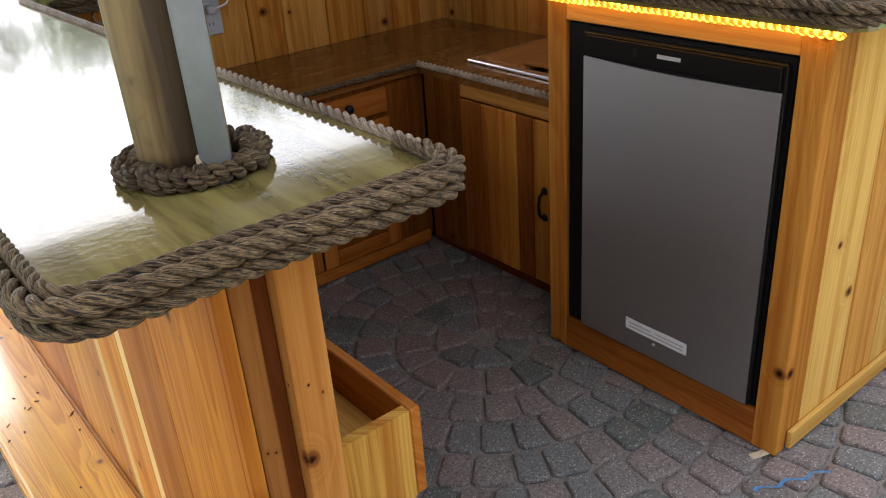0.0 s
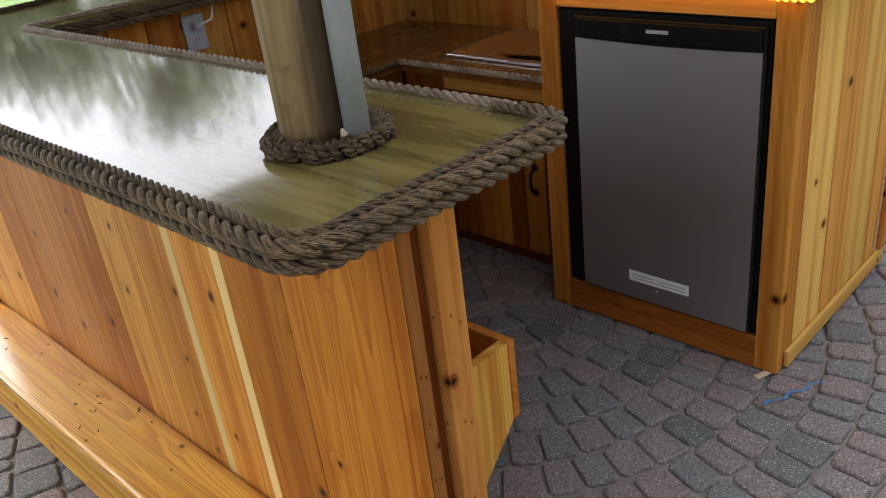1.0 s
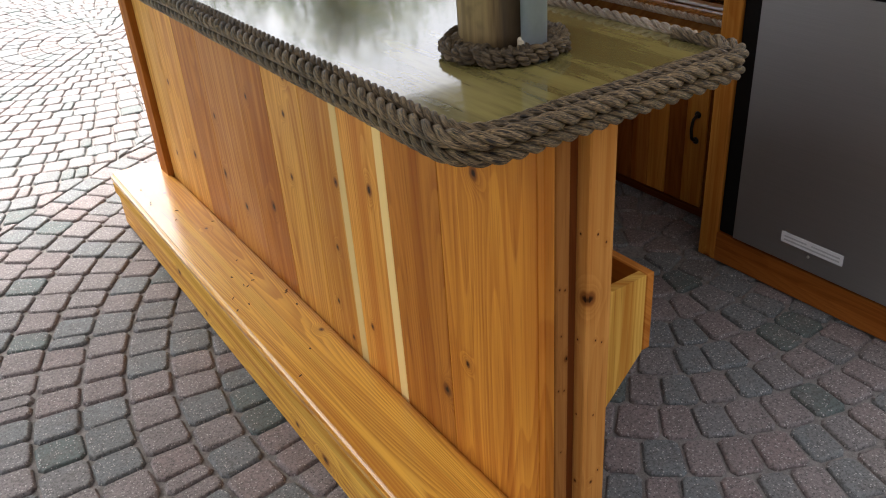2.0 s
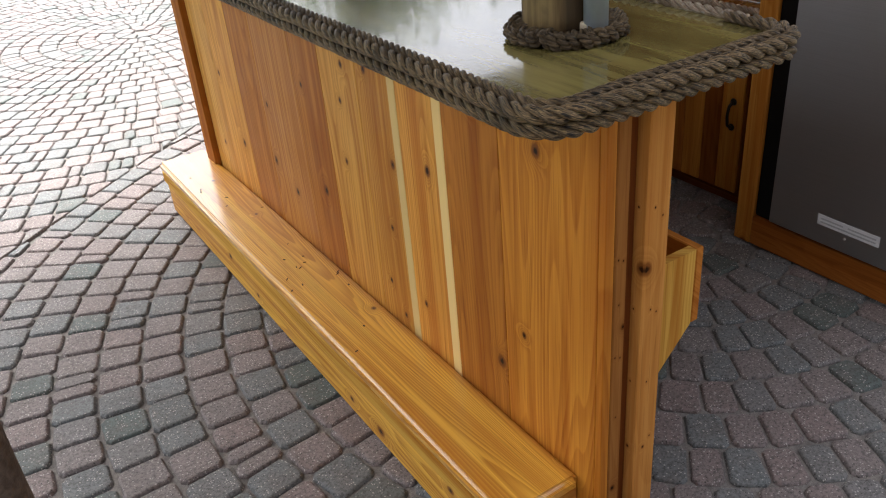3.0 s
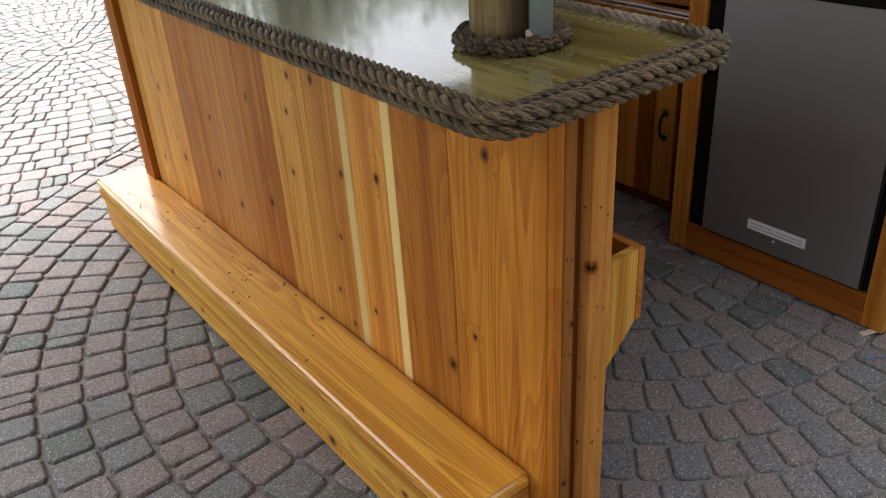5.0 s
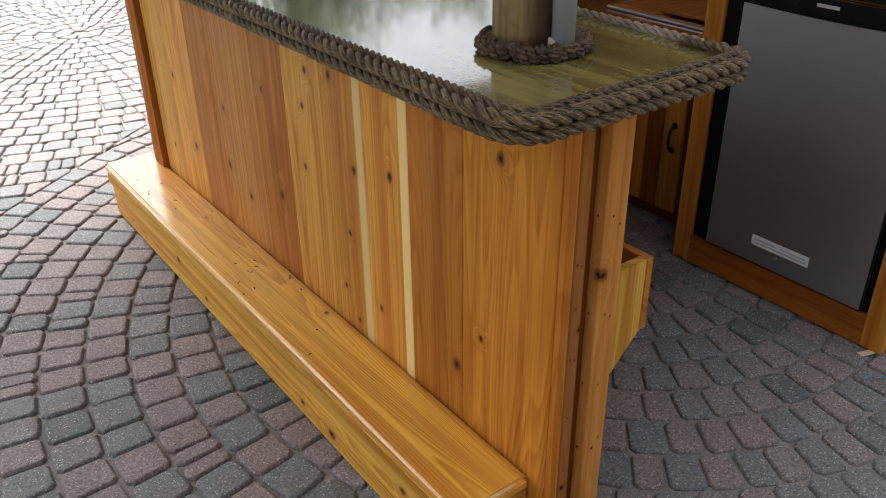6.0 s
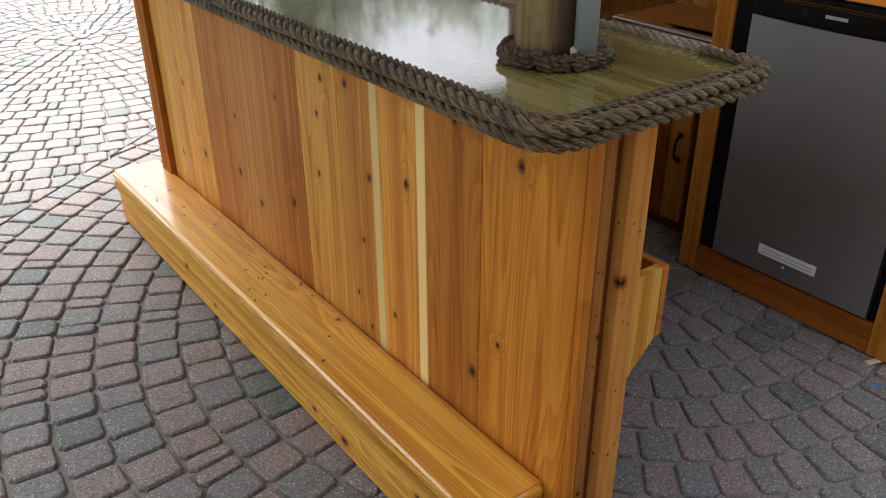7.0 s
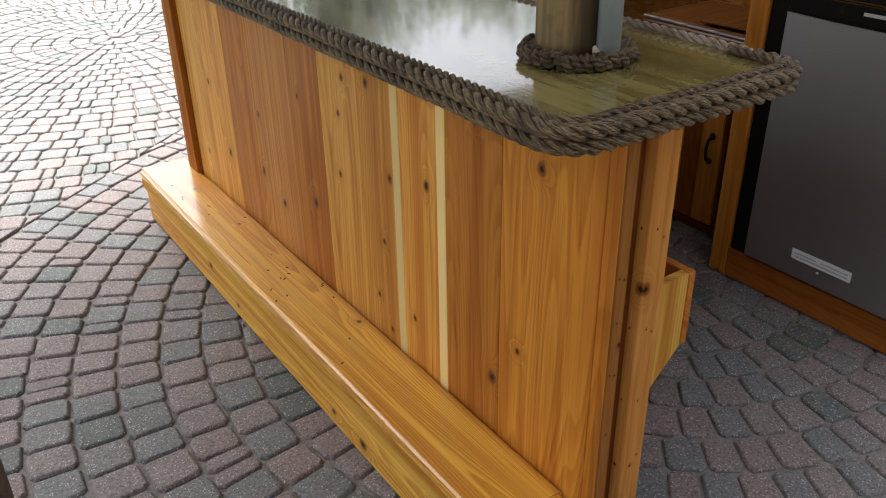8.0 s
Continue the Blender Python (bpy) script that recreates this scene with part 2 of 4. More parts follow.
M["outlet"] = speckled("outlet_grey_plate", (0.36, 0.38, 0.40), (0.42, 0.44, 0.46), 30.0, 0.4, 0.05, 0.001)
M["white"] = speckled("white_plastic", (0.70, 0.70, 0.68), (0.78, 0.78, 0.76), 30.0, 0.4, 0.05, 0.001)
M["paper"] = speckled("white_label", (0.66, 0.66, 0.66), (0.74, 0.74, 0.74), 40.0, 0.5, 0.05, 0.001)
M["ink"] = speckled("grey_print", (0.40, 0.40, 0.40), (0.50, 0.50, 0.50), 40.0, 0.6, 0.05, 0.001)
M["silver"] = speckled("silver_print", (0.42, 0.42, 0.43), (0.5, 0.5, 0.51), 40.0, 0.3, 0.05, 0.001)
M["card"] = speckled("cardboard", (0.50, 0.40, 0.27), (0.62, 0.52, 0.38), 30.0, 0.8, 0.2, 0.002)
M["chalk"] = speckled("blue_chalk", (0.05, 0.16, 0.34), (0.10, 0.24, 0.44), 60.0, 0.9, 0.2, 0.001)
M["debris"] = speckled("dry_leaf_bits", (0.05, 0.03, 0.015), (0.12, 0.075, 0.04), 60.0, 0.9, 0.3, 0.001)


def steel_material():
    g = Graph("brushed_stainless")
    x, y, z = g.xyz()
    a = g.noise(g.vec(g.m('MULTIPLY', x, 3.0), g.m('MULTIPLY', y, 3.0), g.m('MULTIPLY', z, 900.0)), 1.0, 3.0)
    b = g.noise(g.coords(), 3.0, 3.0)
    c = g.mix(a, (0.40, 0.397, 0.393), (0.50, 0.496, 0.49))
    g.bump(a, 0.05, 0.0006)
    tan = g.node("ShaderNodeTangent")
    tan.direction_type, tan.axis = 'RADIAL', 'Z'
    g.put(g.bsdf.inputs["Tangent"], tan.outputs[0])
    g.bsdf.inputs["Anisotropic"].default_value, g.bsdf.inputs["Anisotropic Rotation"].default_value = 0.7, 0.25
    return g.surface(c, g.m('MULTIPLY_ADD', b, 0.08, 0.46), 1.0)


M["steel"] = steel_material()


def pole_material():
    g = Graph("weathered_log")
    x, y, z = g.xyz()
    a = g.noise(g.vec(g.m('MULTIPLY', x, 45.0), g.m('MULTIPLY', y, 45.0), g.m('MULTIPLY', z, 2.5)), 1.0, 4.0, 0.6)
    b = g.noise(g.vec(g.m('MULTIPLY', x, 7.0), g.m('MULTIPLY', y, 7.0), g.m('MULTIPLY', z, 2.0)), 1.3, 3.0)
    d, col = g.voronoi(g.vec(g.m('MULTIPLY', x, 6.0), g.m('MULTIPLY', y, 6.0), g.m('MULTIPLY', z, 3.0)), 1.6)
    c = g.mix(g.step(a, 0.3, 0.7), (0.27, 0.18, 0.075), (0.085, 0.05, 0.02))
    c = g.mix(g.step(b, 0.42, 0.68), c, (0.30, 0.21, 0.09))
    c = g.mix(g.m('MULTIPLY', g.step(d, 0.12, 0.06), 0.8), c, (0.05, 0.03, 0.015))
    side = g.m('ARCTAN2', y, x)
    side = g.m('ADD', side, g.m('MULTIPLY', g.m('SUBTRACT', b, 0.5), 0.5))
    # Painted shade: the log's side turned from the light, darkened by angle.
    core_or_shade = g.m('MULTIPLY', g.step(side, -2.2, -2.08), g.step(side, -0.5, -0.9))
    c = g.mix(g.m('MULTIPLY', core_or_shade, 0.88), c, (0.035, 0.020, 0.009))
    foot = g.noise(g.vec(g.m('MULTIPLY', x, 9.0), g.m('MULTIPLY', y, 9.0), g.m('MULTIPLY', z, 9.0)), 2.0, 3.0)
    c = g.mix(g.m('MULTIPLY', g.step(foot, 0.55, 0.7), 0.5), c, (0.05, 0.028, 0.012))
    g.bump(g.m('ADD', a, b), 0.5, 0.005)
    return g.surface(c, 0.6)


M["log"] = pole_material()


def glow_material():
    g = Graph("amber_rope_light")
    x, y, z = g.xyz()
    n = g.m('POWER', g.m('MULTIPLY_ADD', g.m('SINE', g.m('MULTIPLY', y, 330.0)), 0.5, 0.5), 3.0)
    g.put(g.bsdf.inputs["Emission Color"], (1.0, 0.48, 0.035, 1.0))
    g.put(g.bsdf.inputs["Emission Strength"], g.m('MULTIPLY_ADD', n, 4.5, 0.25))
    return g.surface((0.6, 0.35, 0.05), 0.2)


M["amber"] = glow_material()


# ---- builders ----
def world_of(ob):
    return world_of(ob.parent) @ ob.matrix_basis if ob.parent else ob.matrix_basis.copy()


def thing(name, at, label, category, group="", kind=""):
    ob = new(name)
    ob.matrix_basis = Matrix.Translation(at)
    ob.empty_display_size = 0.05
    return tagged(ob, label, category, group, kind)


def part(name, data, mat, parent=None, m=None, label="", kind=""):
    """One mesh object under a thing, at the world pose m."""
    if isinstance(data, bmesh.types.BMesh):
        me = bpy.data.meshes.new(name)
        data.to_mesh(me)
        data.free()
        data = me
    if not data.materials:
        data.materials.append(mat)
    ob = new(name, data)
    if parent:
        ob.parent = parent
    m = m or Matrix()
    ob.matrix_basis = (world_of(parent).inverted() @ m) if parent else m
    return tagged(ob, label, kind=kind)


BOXES = {}


def box_mesh(lx, ly, lz, bevel, mat):
    """A box of that size round its middle, with softened edges."""
    key = (round(lx, 4), round(ly, 4), round(lz, 4), round(bevel, 4), mat.name)
    if key not in BOXES:
        bm = bmesh.new()
        bmesh.ops.create_cube(bm, size=1.0, matrix=Matrix.Diagonal((lx, ly, lz, 1.0)))
        if bevel:
            bmesh.ops.bevel(bm, geom=bm.edges[:], offset=bevel, segments=3 if bevel > 0.005 else 1, affect='EDGES')
        me = bpy.data.meshes.new("box")
        bm.to_mesh(me)
        bm.free()
        me.materials.append(mat)
        BOXES[key] = me
    return BOXES[key]


TURNS = {'x': Matrix.Identity(4), 'y': Matrix(((0, 0, 1, 0), (1, 0, 0, 0), (0, 1, 0, 0), (0, 0, 0, 1))), 'z': Matrix(((0, 1, 0, 0), (0, 0, 1, 0), (1, 0, 0, 0), (0, 0, 0, 1)))}


def board(name, lo, hi, mat, parent=None, grain='z', bevel=0.0025, label="", turn=None):
    """A sawn board between two corners, grain along one axis."""
    d = [b - a for a, b in zip(lo, hi)]
    mid = [(a + b) / 2 for a, b in zip(lo, hi)]
    size = {'x': (d[0], d[1], d[2]), 'y': (d[1], d[2], d[0]), 'z': (d[2], d[0], d[1])}[grain]
    bevel = min(bevel, min(size) * 0.3)
    m = Matrix.Translation(mid) @ (turn or Matrix()) @ TURNS[grain]
    return part(name, box_mesh(*size, bevel, mat), mat, parent, m, label)


def lathe(rows, sides=24):
    """A round body from rows of (radius, z)."""
    bm = bmesh.new()
    loops = []
    for r, z in rows:
        loops.append([bm.verts.new((r * math.cos(2 * math.pi * i / sides), r * math.sin(2 * math.pi * i / sides), z)) for i in range(sides)])
    for a, b in zip(loops, loops[1:]):
        for i in range(sides):
            bm.faces.new((a[i], a[(i + 1) % sides], b[(i + 1) % sides], b[i])).smooth = True
    bm.faces.new(reversed(loops[0]))
    bm.faces.new(loops[-1])
    return bm


def round_path(points, radius, closed=False, step=0.01):
    """Points along a line of straight legs with rounded corners."""
    pts = [Vector(p) for p in points]
    out = []
    n = len(pts)
    for i, p in enumerate(pts):
        r = radius[i] if isinstance(radius, (list, tuple)) else radius
        if (i in (0, n - 1) and not closed) or r <= 0:
            out.append(p)
            continue
        a = (pts[i - 1] - p).normalized()
        b = (pts[(i + 1) % n] - p).normalized()
        half = a.angle(b) / 2
        cut = r / math.tan(half)
        mid = p + (a + b).normalized() * (r / math.sin(half))
        s, e = p + a * cut - mid, p + b * cut - mid
        turn = s.angle(e)
        steps = max(3, int(turn * r / step))
        for k in range(steps + 1):
            f = k / steps
            out.append(mid + (s * math.sin((1 - f) * turn) + e * math.sin(f * turn)) / math.sin(turn))
    if closed:
        out.append(out[0])
    dense = [out[0]]
    for a, b in zip(out, out[1:]):
        d = (b - a).length
        k = max(1, int(d / step))
        dense += [a.lerp(b, j / k) for j in range(1, k + 1)]
    return dense


def rope_mesh(name, path, radius, mat, pitch=None, strands=3, sides=8, wander=0.0, phase=0.0, hand=-1):
    """A laid rope: strands wound round a path."""
    pitch = pitch or radius * 7.0
    run = [0.0]
    for a, b in zip(path, path[1:]):
        run.append(run[-1] + (b - a).length)
    total = run[-1]
    count = int(total / (pitch / 18))
    centres, frames, j = [], [], 0
    for i in range(count + 1):
        s = total * i / count
        while j < len(run) - 2 and run[j + 1] < s:
            j += 1
        f = (s - run[j]) / max(1e-9, run[j + 1] - run[j])
        p = path[j].lerp(path[j + 1], min(1.0, f))
        if wander:
            p = p + Vector((noise.noise(Vector((s * 9, phase, 0))), noise.noise(Vector((s * 9, phase, 5))), noise.noise(Vector((s * 9, phase, 9))))) * wander
        centres.append(p)
    for i, p in enumerate(centres):
        t = (centres[min(i + 1, count)] - centres[max(i - 1, 0)]).normalized()
        side = t.cross(Vector((0, 0, 1))).normalized()
        frames.append((t, side, side.cross(t)))
    verts, faces, uvs = [], [], []
    lay, thick = radius * 0.54, radius * 0.462
    for k in range(strands):
        base = len(verts)
        mids = []
        for i, p in enumerate(centres):
            a = hand * 2 * math.pi * (total * i / count / pitch + k / strands) + phase
            t, x, z = frames[i]
            mids.append(p + (x * math.cos(a) + z * math.sin(a)) * lay)
        for i, p in enumerate(mids):
            t = (mids[min(i + 1, count)] - mids[max(i - 1, 0)]).normalized()
            x = t.cross(Vector((0, 0, 1))).normalized()
            z = x.cross(t)
            swell = thick * (1 + 0.08 * noise.noise(Vector((i * 0.11, k * 7.0, phase))))
            for q in range(sides):
                a = 2 * math.pi * q / sides
                verts.append(p + (x * math.cos(a) + z * math.sin(a)) * swell)
        for i in range(count):
            for q in range(sides):
                q2 = (q + 1) % sides
                faces.append((base + i * sides + q, base + i * sides + q2, base + (i + 1) * sides + q2, base + (i + 1) * sides + q))
                u0, u1 = total * i / count, total * (i + 1) / count
                uvs += [u0, q / sides, u0, (q + 1) / sides, u1, (q + 1) / sides, u1, q / sides]
        faces.append(tuple(base + q for q in reversed(range(sides))))
        uvs += [0.0] * (2 * sides)
        faces.append(tuple(base + count * sides + q for q in range(sides)))
        uvs += [0.0] * (2 * sides)
    me = bpy.data.meshes.new(name)
    me.from_pydata(verts, [], faces)
    me.uv_layers.new(name="UVMap").data.foreach_set("uv", uvs)
    me.polygons.foreach_set("use_smooth", [True] * len(faces))
    me.materials.append(mat)
    return me


def slab(outline, z0, z1, bevel=0.004):
    """A flat plate from a closed outline."""
    bm = bmesh.new()
    low = bm.faces.new([bm.verts.new((x, y, z0)) for x, y in outline])
    low.normal_update()
    ext = bmesh.ops.extrude_face_region(bm, geom=[low])
    up = [v for v in ext["geom"] if isinstance(v, bmesh.types.BMVert)]
    bmesh.ops.translate(bm, verts=up, vec=(0, 0, z1 - z0))
    bmesh.ops.recalc_face_normals(bm, faces=bm.faces[:])
    if bevel:
        top = [e for e in bm.edges if all(abs(v.co.z - z1) < 1e-6 for v in e.verts)]
        bmesh.ops.bevel(bm, geom=top, offset=bevel, segments=2, affect='EDGES')
    return bm


def tube(path, radius, sides=10):
    bm = bmesh.new()
    loops = []
    for i, p in enumerate(path):
        t = (path[min(i + 1, len(path) - 1)] - path[max(i - 1, 0)]).normalized()
        ref = Vector((0, 0, 1)) if abs(t.z) < 0.9 else Vector((1, 0, 0))
        x = t.cross(ref).normalized()
        z = x.cross(t)
        loops.append([bm.verts.new(p + (x * math.cos(2 * math.pi * q / sides) + z * math.sin(2 * math.pi * q / sides)) * radius) for q in range(sides)])
    for a, b in zip(loops, loops[1:]):
        for q in range(sides):
            bm.faces.new((a[q], a[(q + 1) % sides], b[(q + 1) % sides], b[q])).smooth = True
    bm.faces.new(loops[0])
    bm.faces.new(reversed(loops[-1]))
    bmesh.ops.recalc_face_normals(bm, faces=bm.faces[:])
    return bm


# ---- ground, pavers' bed, roof, walls ----
def disc_ground():
    bm = bmesh.new()
    rings = []
    for r in (0.5, 10, 40, 200, 1500):
        rings.append([bm.verts.new((r * math.cos(a * math.pi / 16), 3 + r * math.sin(a * math.pi / 16), -0.05)) for a in range(32)])
    bm.faces.new(rings[0])
    for a, b in zip(rings, rings[1:]):
        for i in range(32):
            bm.faces.new((a[i], b[i], b[(i + 1) % 32], a[(i + 1) % 32]))
    return bm


tagged(part("ground", disc_ground(), M["grass"]), "mown green lawn round the paved patio", "ground", kind="structure")
floor = tagged(part("floor", box_mesh(10.0, 12.4, 0.03, 0.0, M["sand"]), M["sand"], None, Matrix.Translation((0.6, 1.6, -0.0272))),
               "patio of grey and mauve concrete pavers laid in circles", "floor", kind="structure")


def hip_roof():
    bm = bmesh.new()
    x0, x1, y0, y1 = ROOF
    low = [bm.verts.new(p) for p in ((x0, y0, EAVE), (x1, y0, EAVE), (x1, y1, EAVE), (x0, y1, EAVE))]
    ins = [bm.verts.new(p) for p in ((x0 + 1.6, y0 + 1.6, EAVE + 1.1), (x1 - 1.6, y0 + 1.6, EAVE + 1.1), (x1 - 1.6, y1 - 1.6, EAVE + 1.1), (x0 + 1.6, y1 - 1.6, EAVE + 1.1))]
    for i in range(4):
        bm.faces.new((low[i], low[(i + 1) % 4], ins[(i + 1) % 4], ins[i]))
    bm.faces.new(ins)
    bmesh.ops.solidify(bm, geom=bm.faces[:], thickness=0.12)
    bmesh.ops.recalc_face_normals(bm, faces=bm.faces[:])
    return bm


ROOF, EAVE = (-2.0, 3.4, 0.10, 3.9), 2.58
tagged(part("ceiling", hip_roof(), M["thatch"]), "brown thatched hut roof over the bar", "ceiling", kind="structure")

TOP = 1.05        # bar top
LOW = 0.70        # work counter inside
FAR = 2.08        # inner wall of the far leg
BACK = 1.985       # back wall

wall_far = thing("wall_far", (1.0, FAR, 0), "vertical cedar planks inside the bar's far leg", "wall", kind="structure")
x = 0.16
rng = random.Random(4)
while x < BACK - 0.02:
    w = rng.choice((0.14, 0.17, 0.19))
    board("plank", (x, FAR, 0.0), (min(x + w - 0.003, BACK), FAR + 0.02, TOP - 0.034), M[rng.choice(("orange", "orange", "tan", "red"))], wall_far)
    x += w
board("sheathing", (0.13, FAR + 0.022, 0.0), (2.5, FAR + 0.11, TOP - 0.034), M["brown"], wall_far, 'x')

wall_back = thing("wall_back", (BACK, 1.4, 0), "cedar plank wall behind the bar, under an added dark panel", "wall", kind="structure")
y = 0.76
while y < 2.5:
    w = rng.choice((0.14, 0.17, 0.19))
    board("plank", (BACK, y, 0.0), (BACK + 0.02, min(y + w - 0.003, 2.5), 1.03), M[rng.choice(("orange", "orange", "tan", "red"))], wall_back)
    y += w
board("sheathing", (BACK + 0.022, 0.76, 0.0), (BACK + 0.11, 2.52, 1.03), M["brown"], wall_back, 'z')
# Added out of view: keeps bright sky out of the bar top's reflection.
board("upper_panel", (BACK, 0.76, 1.06), (BACK + 0.11, 2.52, 2.7), M["dark"], wall_back, 'z', label="unseen dark panel added to darken the counter's reflection")

# Unseen wall, added to hold back low light from the -y side.
wall_near = board("wall_near", (-3.4, -3.05, -0.02), (0.9, -2.9, 3.2), M["blocker"], None, 'x')
tagged(wall_near, "plain dark wall added out of view to block light on the bar's end", "wall", kind="structure")

# ---- bar front: a plank knee wall with a foot step ----
bar_front = thing("bar_counter", (0.06, 1.1, 0), "cedar plank bar front with knots, clear sealed", "bar")
cuts = [(0.043, 0.060, "orange"), (0.060, 0.325, "orange"), (0.325, 0.512, "red"), (0.512, 0.690, "tan_sap"), (0.690, 0.868, "tan_sap"),
        (0.868, 1.066, "tan"), (1.066, 1.25, "red"), (1.25, 1.525, "brown"), (1.525, 1.72, "red"), (1.72, 1.93, "tan"), (1.93, 2.115, "pale")]
KNOTS = [(0.217, 0.875, 0.013), (0.265, 0.464, 0.008), (0.345, 0.35, 0.015), (0.411, 0.905, 0.009), (0.98, 0.602, 0.009), (0.968, 0.767, 0.008), (0.938, 0.864, 0.010),
         (0.824, 0.879, 0.012), (0.775, 0.495, 0.008), (0.814, 0.326, 0.007), (0.757, 0.248, 0.008), (0.735, 0.675, 0.011), (0.583, 0.712, 0.012), (0.647, 0.34, 0.009), (1.143, 0.46, 0.015),
         (1.364, 0.373, 0.012), (1.50, 0.432, 0.013), (1.781, 0.405, 0.014), (1.49, 0.617, 0.009), (1.90, 0.62, 0.01), (2.0, 0.34, 0.009), (1.2, 0.75, 0.008)]
LOOKS = {"orange": ((0.638, 0.237, 0.035), (0.383, 0.100, 0.012)), "red": ((0.522, 0.177, 0.029), (0.313, 0.078, 0.011)), "tan": ((0.650, 0.299, 0.065), (0.406, 0.137, 0.024)),
         "tan_sap": ((0.626, 0.274, 0.056), (0.406, 0.131, 0.022)), "brown": ((0.557, 0.228, 0.057), (0.348, 0.103, 0.024)), "pale": ((0.661, 0.331, 0.083), (0.441, 0.171, 0.033))}
for a, b, kind in cuts:
    mid_y, mid_z = (a + b) / 2, (TOP - 0.034) / 2
    own = [(kz - mid_z, ky - mid_y - 0.01, kr) for ky, kz, kr in KNOTS if a <= ky < b] or [(9.0, 9.0, 0.01)]
    M["front"] = wood("bar_front_" + kind, *LOOKS[kind], spots=own, stretch=0.5, rings=12.0, contrast=1.15, spec=0.13, rough=0.5, sap=(0.72, 0.49, 0.21) if kind == "tan_sap" else None, sap_side=-1)
    kind = "front"
    board("plank", (0.0, a + 0.0004, 0.0), (0.02, b - 0.0004, TOP - 0.034), M[kind], bar_front, bevel=0.0012)
trim = board("corner_trim", (-0.022, 2.116, 0.0), (0.02, 2.205, TOP - 0.034), M["red"], bar_front, label="dark reddish corner board")
board("core", (0.022, 0.062, 0.0), (0.098, 2.18, TOP - 0.036), M["brown"], bar_front, 'y')
M["stud"] = wood("cedar_stud", (0.50, 0.21, 0.06), (0.34, 0.11, 0.024), spots=[(0.186, -0.064, 0.012), (-0.22, -0.05, 0.004), (0.30, -0.052, 0.0022), (0.28, -0.034, 0.0022), (0.10, -0.05, 0.0022), (0.09, -0.036, 0.0022), (-0.06, -0.05, 0.002), (-0.2, -0.034, 0.0022)])
M["end"] = wood("cedar_end_board", (0.36, 0.135, 0.04), (0.24, 0.072, 0.018), spots=[(0.22, -0.015, 0.0022), (0.215, -0.004, 0.0022), (0.13, -0.011, 0.0022), (0.02, -0.016, 0.0022), (0.015, -0.004, 0.0022), (-0.12, -0.010, 0.002), (0.08, 0.000, 0.006), (-0.30, -0.012, 0.007)])
board("end_board", (0.0215, 0.043, 0.0), (0.050, 0.0605, TOP - 0.035), M["end"], bar_front, label="brown end board")
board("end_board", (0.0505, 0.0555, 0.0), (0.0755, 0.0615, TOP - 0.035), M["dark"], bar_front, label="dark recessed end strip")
board("end_stud", (0.076, 0.030, 0.0), (0.129, 0.118, TOP - 0.035), M["stud"], bar_front, label="pale end stud with a split knot")
y = 0.12
while y < 2.05:
    w = rng.choice((0.14, 0.19))
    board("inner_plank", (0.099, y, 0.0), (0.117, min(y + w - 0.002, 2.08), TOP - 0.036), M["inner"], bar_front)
    y += w
for a, b, kind in ((0.135, 0.34, "orange"), (0.34, 0.55, "tan"), (0.55, 0.75, "red"), (0.75, 0.95, "orange"), (0.95, 1.2, "tan"), (1.2, 1.5, "brown"), (1.5, 1.9, "red"), (1.9, 2.4, "orange")):
    board("far_plank", (a, 2.195, 0.0), (b - 0.002, 2.215, TOP - 0.035), M[kind], bar_front)

foot_step = thing("foot_step", (-0.09, 1.2, 0), "honey pine foot step along the bar front", "step")
STEP = 0.217
M["tread"] = wood("pine_tread", (0.77, 0.405, 0.062), (0.47, 0.185, 0.022), rings=22, stretch=0.3, across=8.0, coat=1.0, coat_rough=0.17, rough=0.4, spec=0.5, contrast=1.7,
                  spots=[(-0.32, 0.082, 0.008), (-1.055, 0.112, 0.006), (0.42, 0.05, 0.006), (0.78, 0.03, 0.007)])
M["riser"] = wood("pine_riser", (0.68, 0.36, 0.06), (0.36, 0.12, 0.016), rings=15, coat=0.2, spec=0.2, contrast=1.2,
                  spots=[(-0.088, 0.05, 0.012), (-0.584, -0.06, 0.016), (0.416, -0.012, 0.012), (0.963, 0.024, 0.012), (-0.434, -0.058, 0.010), (-0.9, 0.0, 0.011), (0.2, -0.06, 0.009)])
M["tread"].node_tree.nodes["Principled BSDF"].inputs["Coat IOR"].default_value = 1.75
board("tread", (-0.187, 0.098, STEP - 0.036), (-0.001, 2.305, STEP), M["tread"], foot_step, 'y', 0.011)
board("tread", (0.001, 2.217, STEP - 0.037), (2.3, 2.306, STEP - 0.001), M["pine"], foot_step, 'x', 0.006)
board("riser", (-0.176, 0.125, 0.004), (-0.142, 2.298, STEP - 0.0365), M["riser"], foot_step, 'y', 0.008, "striped riser board with knots")
board("riser_lip", (-0.1842, 0.112, STEP - 0.082), (-0.1765, 2.30, STEP - 0.038), M["yellow"], foot_step, 'y', 0.0025)
board("end_cap", (-0.179, 0.104, 0.004), (-0.003, 0.124, STEP - 0.0365), M["tan"], foot_step, 'x', 0.003, "brown end cap")
board("riser", (-0.140, 2.275, 0.004), (2.3, 2.298, STEP - 0.0385), M["yellow"], foot_step, 'x', 0.004)

